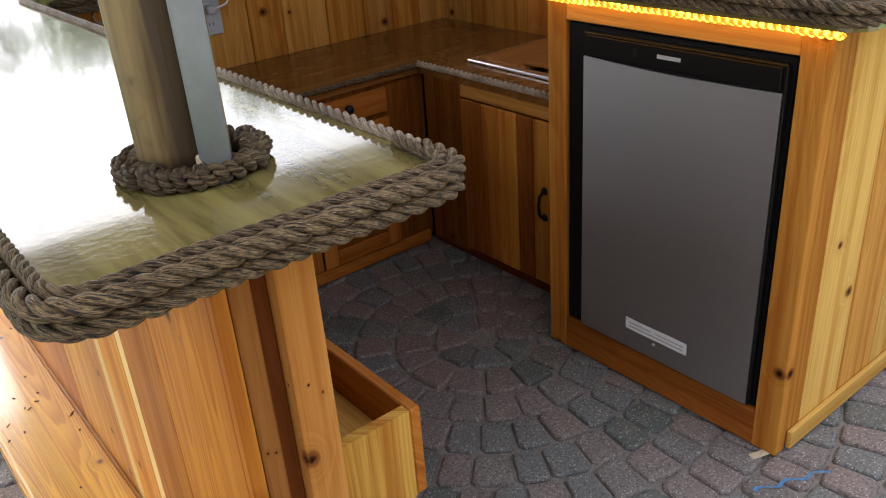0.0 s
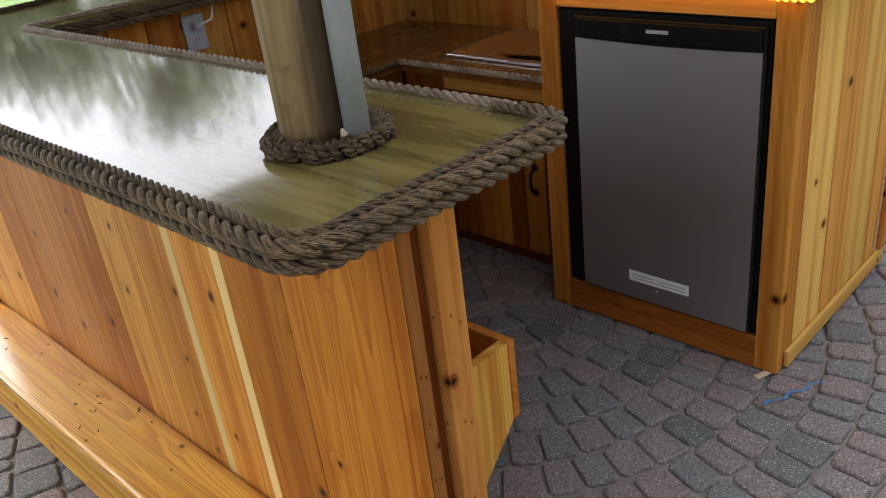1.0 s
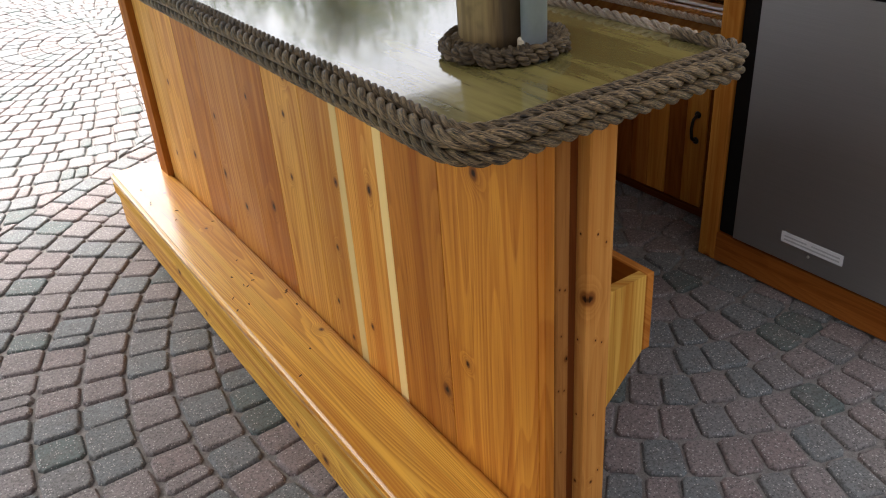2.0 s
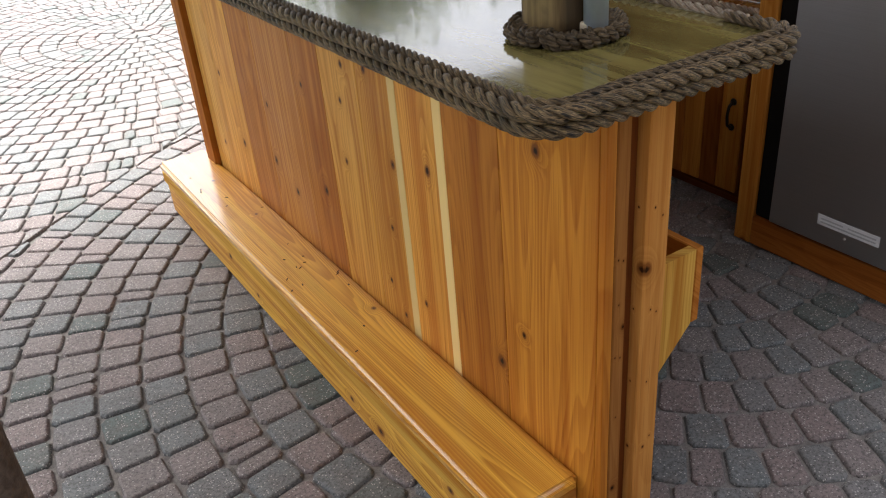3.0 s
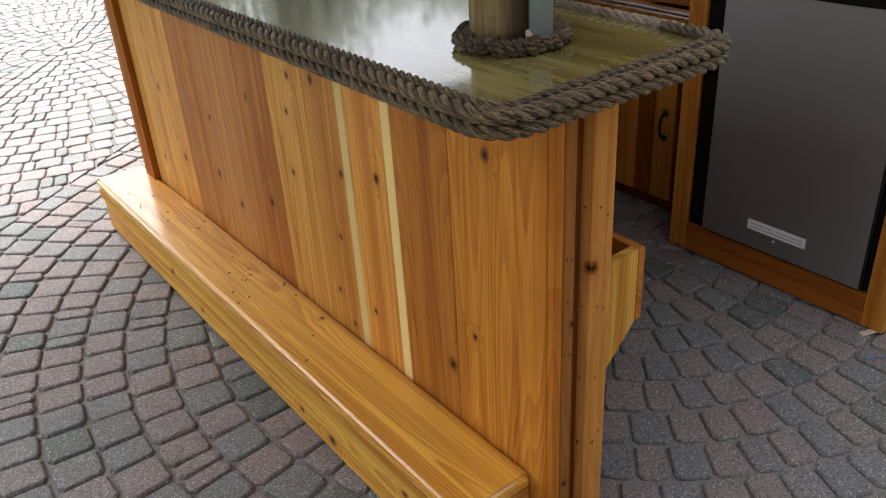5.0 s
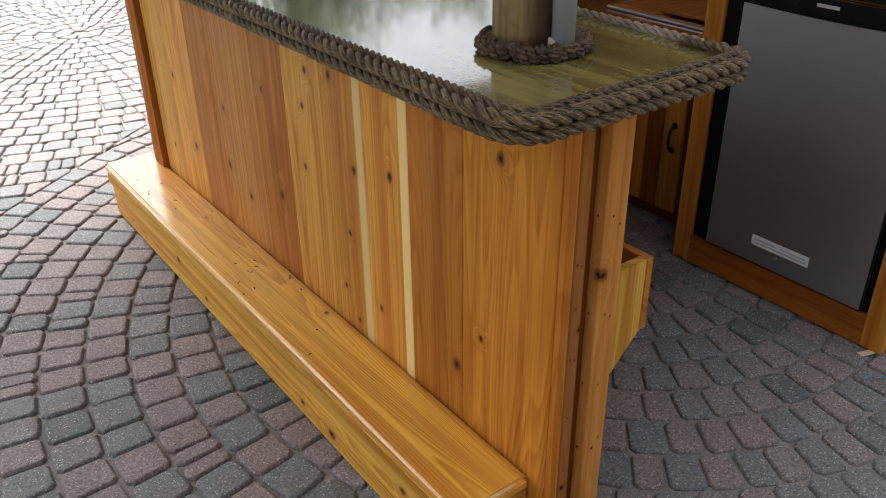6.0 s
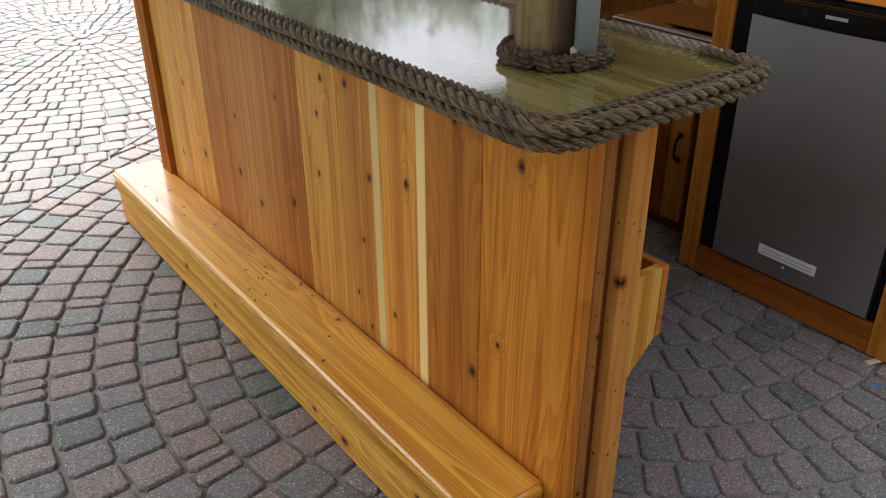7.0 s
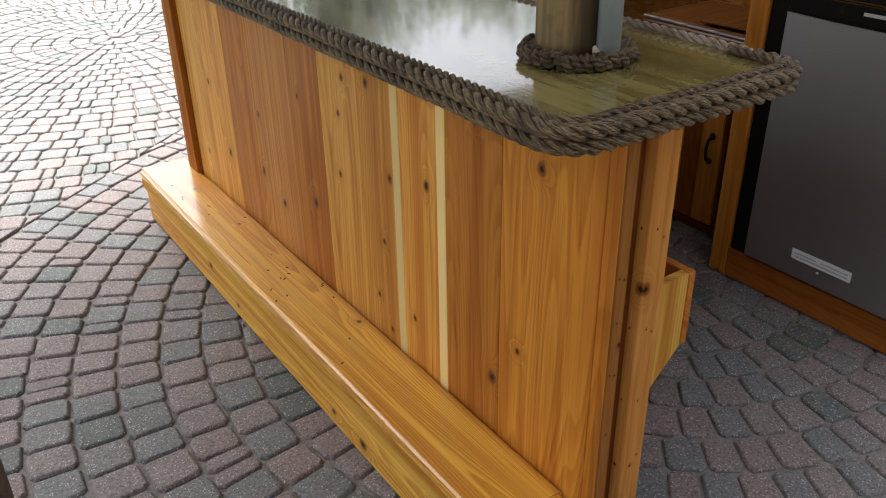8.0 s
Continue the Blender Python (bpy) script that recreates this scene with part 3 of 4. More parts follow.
# ---- bar top with rope edging ----
EX0, EX1, EY0, EY1 = -0.176, 0.318, -0.028, 2.50
FIN = 2.0       # inner edge of the far leg
outer = round_path([(EX0, EY1, 0), (EX0, EY0, 0), (EX1, EY0, 0), (EX1, FIN, 0), (2.45, FIN, 0), (2.45, EY1, 0)], [0.08, 0.055, 0.042, 0.0, 0.0, 0.08], True, 0.02)
outline = []
for p in outer[:-1]:
    if not outline or (Vector(outline[-1]) - Vector((p.x, p.y))).length > 0.004:
        outline.append((p.x, p.y))
countertop = part("countertop", slab(outline, TOP - 0.032, TOP, 0.0), M["counter"], None, Matrix())
tagged(countertop, "olive stained bar top under thick glossy epoxy", "counter")


def edge_path(grow, z, start, end):
    """The bar top's outside edge, pushed outwards, from the far corner round the near end."""
    pts = [(EX0 - grow, EY1 + grow, z), (EX0 - grow, EY0 - grow, z), (EX1 + grow, EY0 - grow, z), (EX1 + grow, end, z)]
    return round_path([(start, EY1 + grow, z)] + pts, [0, 0.08 + grow, 0.055 + grow, 0.042 + grow, 0], False, 0.008)


for k, (grow, z, r, pitch, end) in enumerate(((-0.010, TOP + 0.0075, 0.0092, 0.056, 0.10), (0.010, TOP + 0.001, 0.0130, 0.080, 0.06), (0.008, TOP - 0.0225, 0.0120, 0.080, 0.05))):
    part("edge_rope", rope_mesh("edge_rope", edge_path(grow, z, 2.4, end), r, M["rope"], pitch, phase=1.3 * k, wander=0.0015, sides=10, hand=-1), M["rope"], countertop, label="upper weathered rope edging" if k == 0 else "")
inner_line = round_path([(EX1 + 0.004, 0.07, TOP + 0.006), (EX1 + 0.004, FIN - 0.004, TOP + 0.004), (2.3, FIN - 0.004, TOP + 0.004)], [0, 0.01, 0], False, 0.01)
part("inner_rope", rope_mesh("inner_rope", inner_line, 0.0095, M["rope_pale"], 0.066, phase=0.6, hand=-1), M["rope_pale"], countertop, label="thin pale rope along the inner edge")
for k in (1, 2):
    lower = [Vector((0.40, FIN - 0.010, TOP - 0.026 * k)), Vector((2.3, FIN - 0.010, TOP - 0.026 * k))]
    part("inner_rope", rope_mesh("inner_rope", round_path(lower, 0, False, 0.02), 0.0135, M["rope"], 0.104, phase=1.1 * k, hand=-1), M["rope"], countertop)

# ---- posts and conduit ----
PX, PY = 0.083, 0.252


def log_mesh(radius, z0, z1, seed, crack=True, lean=(0.0, 0.0)):
    bm = bmesh.new()
    sides, rows = 40, 60
    loops = []
    for j in range(rows + 1):
        z = z0 + (z1 - z0) * j / rows
        loop = []
        for i in range(sides):
            a = 2 * math.pi * i / sides
            d = Vector((math.cos(a), math.sin(a), 0))
            r = radius * (1 + 0.035 * noise.noise(Vector((d.x * 1.5, d.y * 1.5, z * 2 + seed))) + 0.014 * noise.noise(Vector((d.x * 7, d.y * 7, z * 5 + seed))))
            if crack:
                off = (a - (4.12 + 0.25 * math.sin(z * 3.1) + 0.06 * math.sin(z * 17)) + math.pi) % (2 * math.pi) - math.pi
                r -= radius * 0.13 * math.exp(-(off / 0.06) ** 2)
            loop.append(bm.verts.new((d.x * r + lean[0] * (z - z0), d.y * r + lean[1] * (z - z0), z)))
        loops.append(loop)
    for a, b in zip(loops, loops[1:]):
        for i in range(sides):
            bm.faces.new((a[i], a[(i + 1) % sides], b[(i + 1) % sides], b[i])).smooth = True
    bm.faces.new(reversed(loops[0]))
    bm.faces.new(loops[-1])
    return bm


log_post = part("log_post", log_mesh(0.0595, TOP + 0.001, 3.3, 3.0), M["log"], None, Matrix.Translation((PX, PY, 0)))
tagged(log_post, "round weathered log post with a long crack, through the bar top", "post")
other_post = part("log_post", log_mesh(0.085, 0.0, 3.2, 11.0, False), M["bark"], None, Matrix.Translation((-0.993, 0.62, 0)))
tagged(other_post, "rough dark log post standing on the patio", "post")
conduit = part("conduit", lathe([(0.0195, TOP + 0.001), (0.0195, 3.2)], 24), M["pvc"], None, Matrix.Translation((PX + 0.008, PY - 0.080, 0)))
tagged(conduit, "grey plastic conduit pipe standing against the log post", "pipe")

collar = thing("rope_collar", (PX, PY, TOP), "coiled manila rope collar round the post's foot", "rope")


def ring_path(cx, cy, r, z, turns=1.0, rise=0.0, squash=1.0, wob=0.004, seed=0.0):
    n = int(90 * turns)
    out = []
    for i in range(n + 1):
        a = 2 * math.pi * i / 90 + seed
        rr = r + wob * noise.noise(Vector((math.cos(a) * 2, math.sin(a) * 2, seed)))
        out.append(Vector((cx + rr * math.cos(a), cy + rr * math.sin(a) * squash, z + rise * i / n + 0.5 * wob * noise.noise(Vector((math.cos(a) * 3, math.sin(a) * 3, seed + 4))))))
    return out


CX, CY = PX + 0.006, PY - 0.012


def braid_path(r, z, phase):
    """One line of a three-line plait laid in a ring round the post and pipe."""
    out = []
    for i in range(241):
        a = 2 * math.pi * i / 240 * 1.004
        w = 11 * a + phase + 0.5 * math.sin(3 * a)
        rr = r + 0.0145 * math.sin(w) + 0.007 * noise.noise(Vector((math.cos(a) * 2, math.sin(a) * 2, 3)))
        zz = z + 0.0065 * math.sin(2 * w) + 0.005 * noise.noise(Vector((math.cos(a) * 4, math.sin(a) * 4, 8)))
        out.append(Vector((CX + rr * math.cos(a) * 1.02, CY + rr * math.sin(a), zz)))
    return out


for k in range(3):
    part("plait_rope", rope_mesh("plait_rope", braid_path(0.079, TOP + 0.0140, 2 * math.pi * k / 3), 0.0082, M["rope"], 0.046, sides=8, phase=k * 1.1, hand=1, wander=0.006), M["rope"], collar)
wedge = board("wood_wedge", (PX - 0.012, PY - 0.083, TOP + 0.016), (PX + 0.0, PY - 0.062, TOP + 0.033), M["card"], None, 'z', 0.003)
tagged(wedge, "small pale wooden wedge between post and pipe", "wedge")

# ---- open trough hung behind the bar's end ----
trough = thing("hanging_trough", (0.2, 0.6, 0.3), "open cedar trough fixed behind the bar's end", "box")
TZ = 0.625


def prism(profile, y0, y1):
    """A plate with an x-z outline, from y0 to y1."""
    bm = bmesh.new()
    f = bm.faces.new([bm.verts.new((x, y0, z)) for x, z in profile])
    ext = bmesh.ops.extrude_face_region(bm, geom=[f])
    bmesh.ops.translate(bm, verts=[v for v in ext["geom"] if isinstance(v, bmesh.types.BMVert)], vec=(0, y1 - y0, 0))
    bmesh.ops.recalc_face_normals(bm, faces=bm.faces[:])
    return bm


def centred(bm, grain):
    """Moves a mesh to local axes with the grain along x; returns it and its pose."""
    lo = Vector([min(v.co[i] for v in bm.verts) for i in range(3)])
    hi = Vector([max(v.co[i] for v in bm.verts) for i in range(3)])
    m = Matrix.Translation((lo + hi) / 2) @ TURNS[grain]
    bm.transform(m.inverted())
    return bm, m


side, m = centred(prism([(0.134, TZ), (0.285, TZ), (0.285, 0.455), (0.134, 0.30)], 0.098, 0.117), 'z')
part("end_panel", side, M["yellow"], trough, m, "striped end panel")
side, m = centred(prism([(0.134, TZ), (0.285, TZ), (0.285, 0.455), (0.134, 0.30)], 1.083, 1.10), 'z')
part("end_panel", side, M["yellow"], trough, m)
board("front_panel", (0.286, 0.097, 0.455), (0.306, 1.10, TZ), M["red"], trough, 'y', label="red cedar front board")
board("bottom_board", (0.135, 0.118, 0.530), (0.2845, 1.082, 0.546), M["pale"], trough, 'y')
base, m = centred(prism([(0.285, 0.468), (0.285, 0.455), (0.134, 0.30), (0.134, 0.313)], 0.118, 1.082), 'y')
part("sloping_base", base, M["tan"], trough, m)

# ---- fridge in its cedar surround ----
surround = thing("fridge_surround", (1.68, 0.37, 0), "cedar plank surround housing the small fridge", "cabinet")
M["rail"] = wood("cedar_red_rail", (0.30, 0.085, 0.018), (0.18, 0.042, 0.008), knots=0.1)
CF, CY0, CY1, CTOP = 1.268, 0.002, 0.757, TOP + 0.038
board("stile", (CF, CY0, 0.003), (CF + 0.04, 0.068, CTOP - 0.045), M["orange"], surround)
board("stile", (CF, 0.694, 0.003), (CF + 0.04, CY1, CTOP - 0.045), M["orange"], surround)
board("bottom_rail", (CF + 0.001, 0.0685, 0.003), (CF + 0.039, 0.6935, 0.104), M["rail"], surround, 'y')
board("top_rail", (CF + 0.001, 0.0685, 0.975), (CF + 0.039, 0.6935, CTOP - 0.045), M["tan"], surround, 'y')
for a, b, kind in ((1.309, 1.37, "orange"), (1.37, 1.55, "pale"), (1.55, 1.72, "tan"), (1.72, 1.90, "pale"), (1.90, 2.015, "tan")):
    board("side_plank", (a, 0.004, 0.014), (b - 0.002, 0.024, CTOP - 0.046), M[kind], surround)
board("base_strip", (1.312, -0.010, 0.006), (2.055, 0.003, 0.058), M["pale"], surround, 'x', label="pale base strip")
board("corner_trim", (2.015, -0.012, 0.06), (2.055, 0.003, CTOP - 0.046), M["red"], surround)
for a in range(5):
    board("inner_side_plank", (1.309 + 0.118 * a, 0.722, 0.014), (1.425 + 0.118 * a, 0.742, CTOP - 0.046), M["orange"], surround)
board("back_panel", (2.035, 0.026, 0.01), (2.053, 0.72, CTOP - 0.046), M["brown"], surround)
cabinet_counter = part("cabinet_counter", slab([(p.x, p.y) for p in round_path([(1.215, -0.075, 0), (2.2, -0.075, 0), (2.2, 0.78, 0), (1.215, 0.78, 0)], 0.05, True, 0.02)[:-1]][::1], CTOP - 0.044, CTOP, 0.0), M["counter"])
tagged(cabinet_counter, "olive glossy top over the fridge surround", "counter")
for k, (grow, z, r) in enumerate(((-0.010, CTOP + 0.0075, 0.0092), (0.010, CTOP + 0.001, 0.0130), (0.008, CTOP - 0.0225, 0.0120))):
    way = round_path([(2.19, -0.075 - grow, z), (1.215 - grow, -0.075 - grow, z), (1.215 - grow, 0.77, z)], [0, 0.05 + grow, 0], False, 0.008)
    part("edge_rope", rope_mesh("edge_rope", way, r, M["rope"], 0.080, phase=k * 1.7, wander=0.0015, sides=10, hand=-1), M["rope"], cabinet_counter)

rope_light = thing("rope_light", (1.25, 0.3, 1.0), "glowing amber rope light under the top's edge", "light")
for k in range(2):
    way = round_path([Vector((1.255 - 0.014 * k, -0.02, 1.029 + 0.006 * k)), Vector((1.255 - 0.014 * k, 0.745, 1.029 + 0.006 * k))], 0, False, 0.02)
    part("light_tube", rope_mesh("light_tube", way, 0.0095, M["amber"], 0.034, strands=2, sides=6, wander=0.003, phase=k * 2.0), M["amber"], rope_light)

fridge = thing("fridge", (1.55, 0.36, 0.1), "small black fridge with brushed stainless door, shut", "fridge")
board("body", (1.276, 0.070, 0.106), (1.82, 0.692, 0.974), M["black"], fridge, bevel=0.006)
door = board("door", (1.262, 0.084, 0.112), (1.299, 0.634, 0.958), M["black"], fridge, bevel=0.006)


def steel_panel():
    """The door's front sheet, slightly bowed at its top edge."""
    bm = bmesh.new()
    rows = []
    for j in range(13):
        f = j / 12
        y = 0.090 + 0.533 * f
        top = 0.897 - 0.006 * math.sin(math.pi * f)
        bulge = 0.0006 * math.sin(math.pi * f)
        rows.append((bm.verts.new((1.2575 - bulge, y, 0.118)), bm.verts.new((1.2575 - bulge, y, top)), bm.verts.new((1.2618, y, top)), bm.verts.new((1.2618, y, 0.118))))
    for a, b in zip(rows, rows[1:]):
        for i in range(4):
            bm.faces.new((a[i], a[(i + 1) % 4], b[(i + 1) % 4], b[i]))
    bm.faces.new(rows[0])
    bm.faces.new(reversed(rows[-1]))
    bmesh.ops.recalc_face_normals(bm, faces=bm.faces[:])
    return bm


part("steel_panel", steel_panel(), M["steel"], door, label="brushed stainless sheet")
board("handle_band", (1.2555, 0.095, 0.9015), (1.2615, 0.618, 0.950), M["black"], door, 'y', 0.002, "black moulded handle band")
board("badge", (1.2545, 0.336, 0.924), (1.2553, 0.400, 0.933), M["silver"], door, 'y', 0.0, "small silver brand mark as a plain bar")
board("dial_mark", (1.2545, 0.455, 0.918), (1.2553, 0.470, 0.938), M["iron"], door, 'y', 0.0)
part("lock", lathe([(0.0045, 0.0), (0.0045, 0.003), (0.002, 0.004)], 12), M["chrome"], door, Matrix.Translation((1.2545, 0.365, 0.165)) @ pose(0, 0, 0, 0, -90, 0))
sticker = thing("sticker", (1.25, 0.36, 0.2), "white paper label with grey print on the fridge door", "label")
board("paper", (1.2522, 0.262, 0.180), (1.2530, 0.457, 0.214), M["paper"], sticker, 'y', 0.0)
for k, (a, b) in enumerate(((0.272, 0.36), (0.375, 0.447), (0.272, 0.447))):
    board("print_bar", (1.2517, a, 0.201 - 0.011 * (k // 2) - 0.002), (1.2521, b, 0.204 - 0.011 * (k // 2)), M["ink"], sticker, 'y', 0.0)

# ---- work counter and cabinets inside ----
work_counter = part("work_counter", slab([(0.16, 1.55), (1.43, 1.55), (1.43, 0.76), (1.983, 0.76), (1.983, 2.078), (0.16, 2.078)], LOW - 0.035, LOW, 0.003), M["work"], None, Matrix())
tagged(work_counter, "glossy brown wooden work counter inside the bar", "counter")
part("edge_rope", rope_mesh("edge_rope", round_path([(1.424, 1.54, LOW + 0.002), (1.424, 0.765, LOW + 0.002)], 0, False, 0.02), 0.012, M["rope_pale"], 0.07), M["rope_pale"], work_counter)
part("edge_rope", rope_mesh("edge_rope", round_path([(0.2, 1.544, LOW - 0.004), (1.42, 1.544, LOW - 0.004)], 0, False, 0.02), 0.010, M["rope"], 0.06), M["rope"], work_counter)


def pull(parent, at, facing):
    """A black iron cup pull with two feet."""
    m = Matrix.Translation(at) @ pose(0, 0, 0, 0, 0, facing)
    path = [Vector((0, -0.004, 0.045)), Vector((0, -0.022, 0.034)), Vector((0, -0.028, 0.0)), Vector((0, -0.022, -0.034)), Vector((0, -0.004, -0.045))]
    grip = part("pull", tube(round_path(path, [0, 0.012, 0.05, 0.012, 0], False, 0.006), 0.0055), M["iron"], parent, m, "black iron pull")
    for z in (0.046, -0.046):
        part("pull_plate", lathe([(0.013, 0), (0.011, 0.004), (0.006, 0.006)], 12), M["iron"], grip, m @ Matrix.Translation((0, 0, z)) @ pose(0, 0, 0, 90, 0, 0))


cab_a = thing("base_cabinet", (1.65, 1.1, 0), "cedar plank base cabinet with iron pull, shut", "cabinet", "cabinets inside the bar")
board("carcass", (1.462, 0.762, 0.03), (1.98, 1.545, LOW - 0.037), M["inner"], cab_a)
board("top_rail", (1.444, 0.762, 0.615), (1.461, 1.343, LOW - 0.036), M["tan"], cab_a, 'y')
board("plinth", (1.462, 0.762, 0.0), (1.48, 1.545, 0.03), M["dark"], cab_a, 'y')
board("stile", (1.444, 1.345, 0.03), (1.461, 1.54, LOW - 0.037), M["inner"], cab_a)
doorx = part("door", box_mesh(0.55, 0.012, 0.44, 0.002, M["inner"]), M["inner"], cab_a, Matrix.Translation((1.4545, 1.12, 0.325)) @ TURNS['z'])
yy = 0.905
for w, kind in ((0.09, "orange"), (0.075, "rail"), (0.085, "orange"), (0.08, "red"), (0.105, "rail")):
    board("door_plank", (1.438, yy, 0.05), (1.4484, yy + w - 0.003, 0.61), M[kind], doorx)
    yy += w
pull(doorx, (1.437, 0.943, 0.338), -90)

cab_b = thing("base_cabinet", (0.9, 1.7, 0), "cedar base cabinet with a drawer over a door", "cabinet", "cabinets inside the bar")
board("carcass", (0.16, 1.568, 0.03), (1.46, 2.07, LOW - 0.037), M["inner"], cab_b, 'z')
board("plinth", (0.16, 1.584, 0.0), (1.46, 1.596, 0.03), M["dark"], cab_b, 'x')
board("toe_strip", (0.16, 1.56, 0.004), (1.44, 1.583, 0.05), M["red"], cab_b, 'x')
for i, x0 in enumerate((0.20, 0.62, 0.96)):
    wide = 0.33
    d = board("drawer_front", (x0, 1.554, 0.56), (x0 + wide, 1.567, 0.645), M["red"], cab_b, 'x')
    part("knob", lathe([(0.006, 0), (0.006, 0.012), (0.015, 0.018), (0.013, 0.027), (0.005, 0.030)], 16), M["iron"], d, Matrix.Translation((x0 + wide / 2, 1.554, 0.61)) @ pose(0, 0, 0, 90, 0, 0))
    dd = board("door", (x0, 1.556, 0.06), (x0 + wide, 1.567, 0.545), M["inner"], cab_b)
    for a, b, c, e in ((0, 0.055, 0, 0.485), (wide - 0.055, wide, 0, 0.485), (0.056, wide - 0.056, 0, 0.055), (0.056, wide - 0.056, 0.43, 0.485)):
        board("frame_bar", (x0 + a, 1.547, 0.06 + c), (x0 + b, 1.556, 0.06 + e), M["red"], dd, 'z' if b - a < 0.1 else 'x')

sink = thing("sink_insert", (1.7, 1.2, LOW), "steel rimmed sink with loose wooden covers", "sink")
SX0, SX1, SY0, SY1 = 1.540, 1.94, 0.90, 1.41
board("rim", (SX0, SY0, LOW + 0.001), (SX0 + 0.036, SY1, LOW + 0.012), M["chrome"], sink, 'y', 0.004)
board("rim", (SX1 - 0.012, SY0, LOW + 0.001), (SX1, SY1, LOW + 0.012), M["chrome"], sink, 'y', 0.004)
board("rim", (SX0 + 0.0365, SY1 - 0.012, LOW + 0.001), (SX1 - 0.0125, SY1, LOW + 0.0115), M["chrome"], sink, 'x', 0.004)
board("rim", (SX0 + 0.0365, SY0, LOW + 0.001), (SX1 - 0.0125, SY0 + 0.012, LOW + 0.0115), M["chrome"], sink, 'x', 0.004)
cover = board("sink_cover", (SX0 + 0.038, 1.16, LOW + 0.001), (SX1 - 0.014, SY1 - 0.014, LOW + 0.014), M["lid"], None, 'x', 0.003)
tagged(cover, "flat brown wooden board over half the sink", "board")
cover = board("sink_cover", (SX0 + 0.06, 0.93, LOW + 0.015), (SX1 - 0.01, 1.20, LOW + 0.028), M["lid"], None, 'x', 0.003, turn=pose(0, 0, 0, 0, 0, 4))
tagged(cover, "second brown board lying over the first", "board")

# ---- power outlet on the far wall ----
outlet = thing("power_outlet", (0.93, FAR, 0.87), "grey double power outlet with a white cable plugged in", "outlet")
plate = board("plate", (0.885, FAR - 0.012, 0.825), (0.972, FAR - 0.001, 0.955), M["outlet"], outlet, 'z', 0.003)
for z in (0.862, 0.918):
    face = board("socket", (0.911, FAR - 0.0145, z - 0.017), (0.946, FAR - 0.0122, z + 0.017), M["outlet"], plate, 'z', 0.001)
    if z < 0.9:
        for dx in (-0.007, 0.007):
            board("slot", (0.9285 + dx - 0.0012, FAR - 0.0152, z - 0.002), (0.9285 + dx + 0.0012, FAR - 0.0146, z + 0.008), M["iron"], face, 'z', 0.0)
board("plug", (0.914, FAR - 0.043, 0.902), (0.944, FAR - 0.015, 0.932), M["outlet"], outlet, 'z', 0.005)
cord = [Vector((0.935, FAR - 0.035, 0.917)), Vector((0.985, FAR - 0.05, 0.93)), Vector((1.01, FAR - 0.03, 0.985)), Vector((0.99, FAR - 0.02, 1.01))]
part("cable", tube(round_path(cord, [0, 0.02, 0.02, 0], False, 0.006), 0.0035), M["white"], outlet, label="white cable")
hook_loop = part("cord_loop", tube(ring_path(0, 0, 0.02, 0, 1.0, wob=0.003), 0.004), M["rope_pale"], None, Matrix.Translation((0.56, FAR - 0.006, 0.955)) @ pose(0, 0, 0, 80, 0, 0))
tagged(hook_loop, "small pale cord loop hanging under the far top", "cord")

# ---- small litter ----
shim = board("cardboard_shim", (1.225, 0.020, 0.0015), (1.29, 0.040, 0.0045), M["card"], None, 'x', 0.001, turn=pose(0, 0, 0, 0, 0, -18))
tagged(shim, "torn cardboard shim under the surround's corner", "cardboard")


def streak(path, width, seed):
    bm = bmesh.new()
    last = None
    r = random.Random(seed)
    for i, p in enumerate(path):
        t = (path[min(i + 1, len(path) - 1)] - path[max(i - 1, 0)]).normalized()
        s = Vector((-t.y, t.x, 0)) * width * (0.4 + r.random())
        pair = (bm.verts.new(p + s), bm.verts.new(p - s))
        if last:
            bm.faces.new((last[0], last[1], pair[1], pair[0]))
        last = pair
    return bm


bits = bmesh.new()
r = random.Random(8)
for i in range(20):
    yy = r.uniform(0.6, 2.1) if i > 8 else r.uniform(1.0, 1.45)
    xx = r.uniform(-0.17, -0.02)
    ang, ln = r.uniform(0, 3.14), r.uniform(0.005, 0.013)
    mm = Matrix.Translation((xx, yy, STEP + 0.0012)) @ Matrix.Rotation(ang, 4, 'Z') @ Matrix.Diagonal((ln, r.uniform(0.0016, 0.004), 0.0016, 1))
    bmesh.ops.create_cube(bits, size=1.0, matrix=mm)
litter = part("leaf_litter", bits, M["debris"], None)
tagged(litter, "dark dry leaf bits scattered on the foot step", "litter", kind="stuff")

# ---- trees beyond the patio ----
def leaf_crown(seed, radius, height, count):
    r = random.Random(seed)
    verts, faces = [], []
    lumps = [(Vector((r.gauss(0, radius * 0.45), r.gauss(0, radius * 0.45), height + r.uniform(-0.5, 0.6) * radius)), radius * r.uniform(0.3, 0.6)) for _ in range(16)]
    for _ in range(count):
        c, s = r.choice(lumps)
        d = Vector((r.gauss(0, 1), r.gauss(0, 1), r.gauss(0, 0.8))).normalized() * s * r.uniform(0.6, 1.05)
        p = c + d
        a = Vector((r.gauss(0, 1), r.gauss(0, 1), r.gauss(0, 1))).normalized()
        b = a.orthogonal().normalized()
        ln = r.uniform(0.10, 0.2)
        k = len(verts)
        verts += [p - a * ln, p + b * ln * 0.45, p + a * ln, p - b * ln * 0.45]
        faces.append((k, k + 1, k + 2, k + 3))
    me = bpy.data.meshes.new("crown")
    me.from_pydata(verts, [], faces)
    me.materials.append(M["leaf"])
    return me


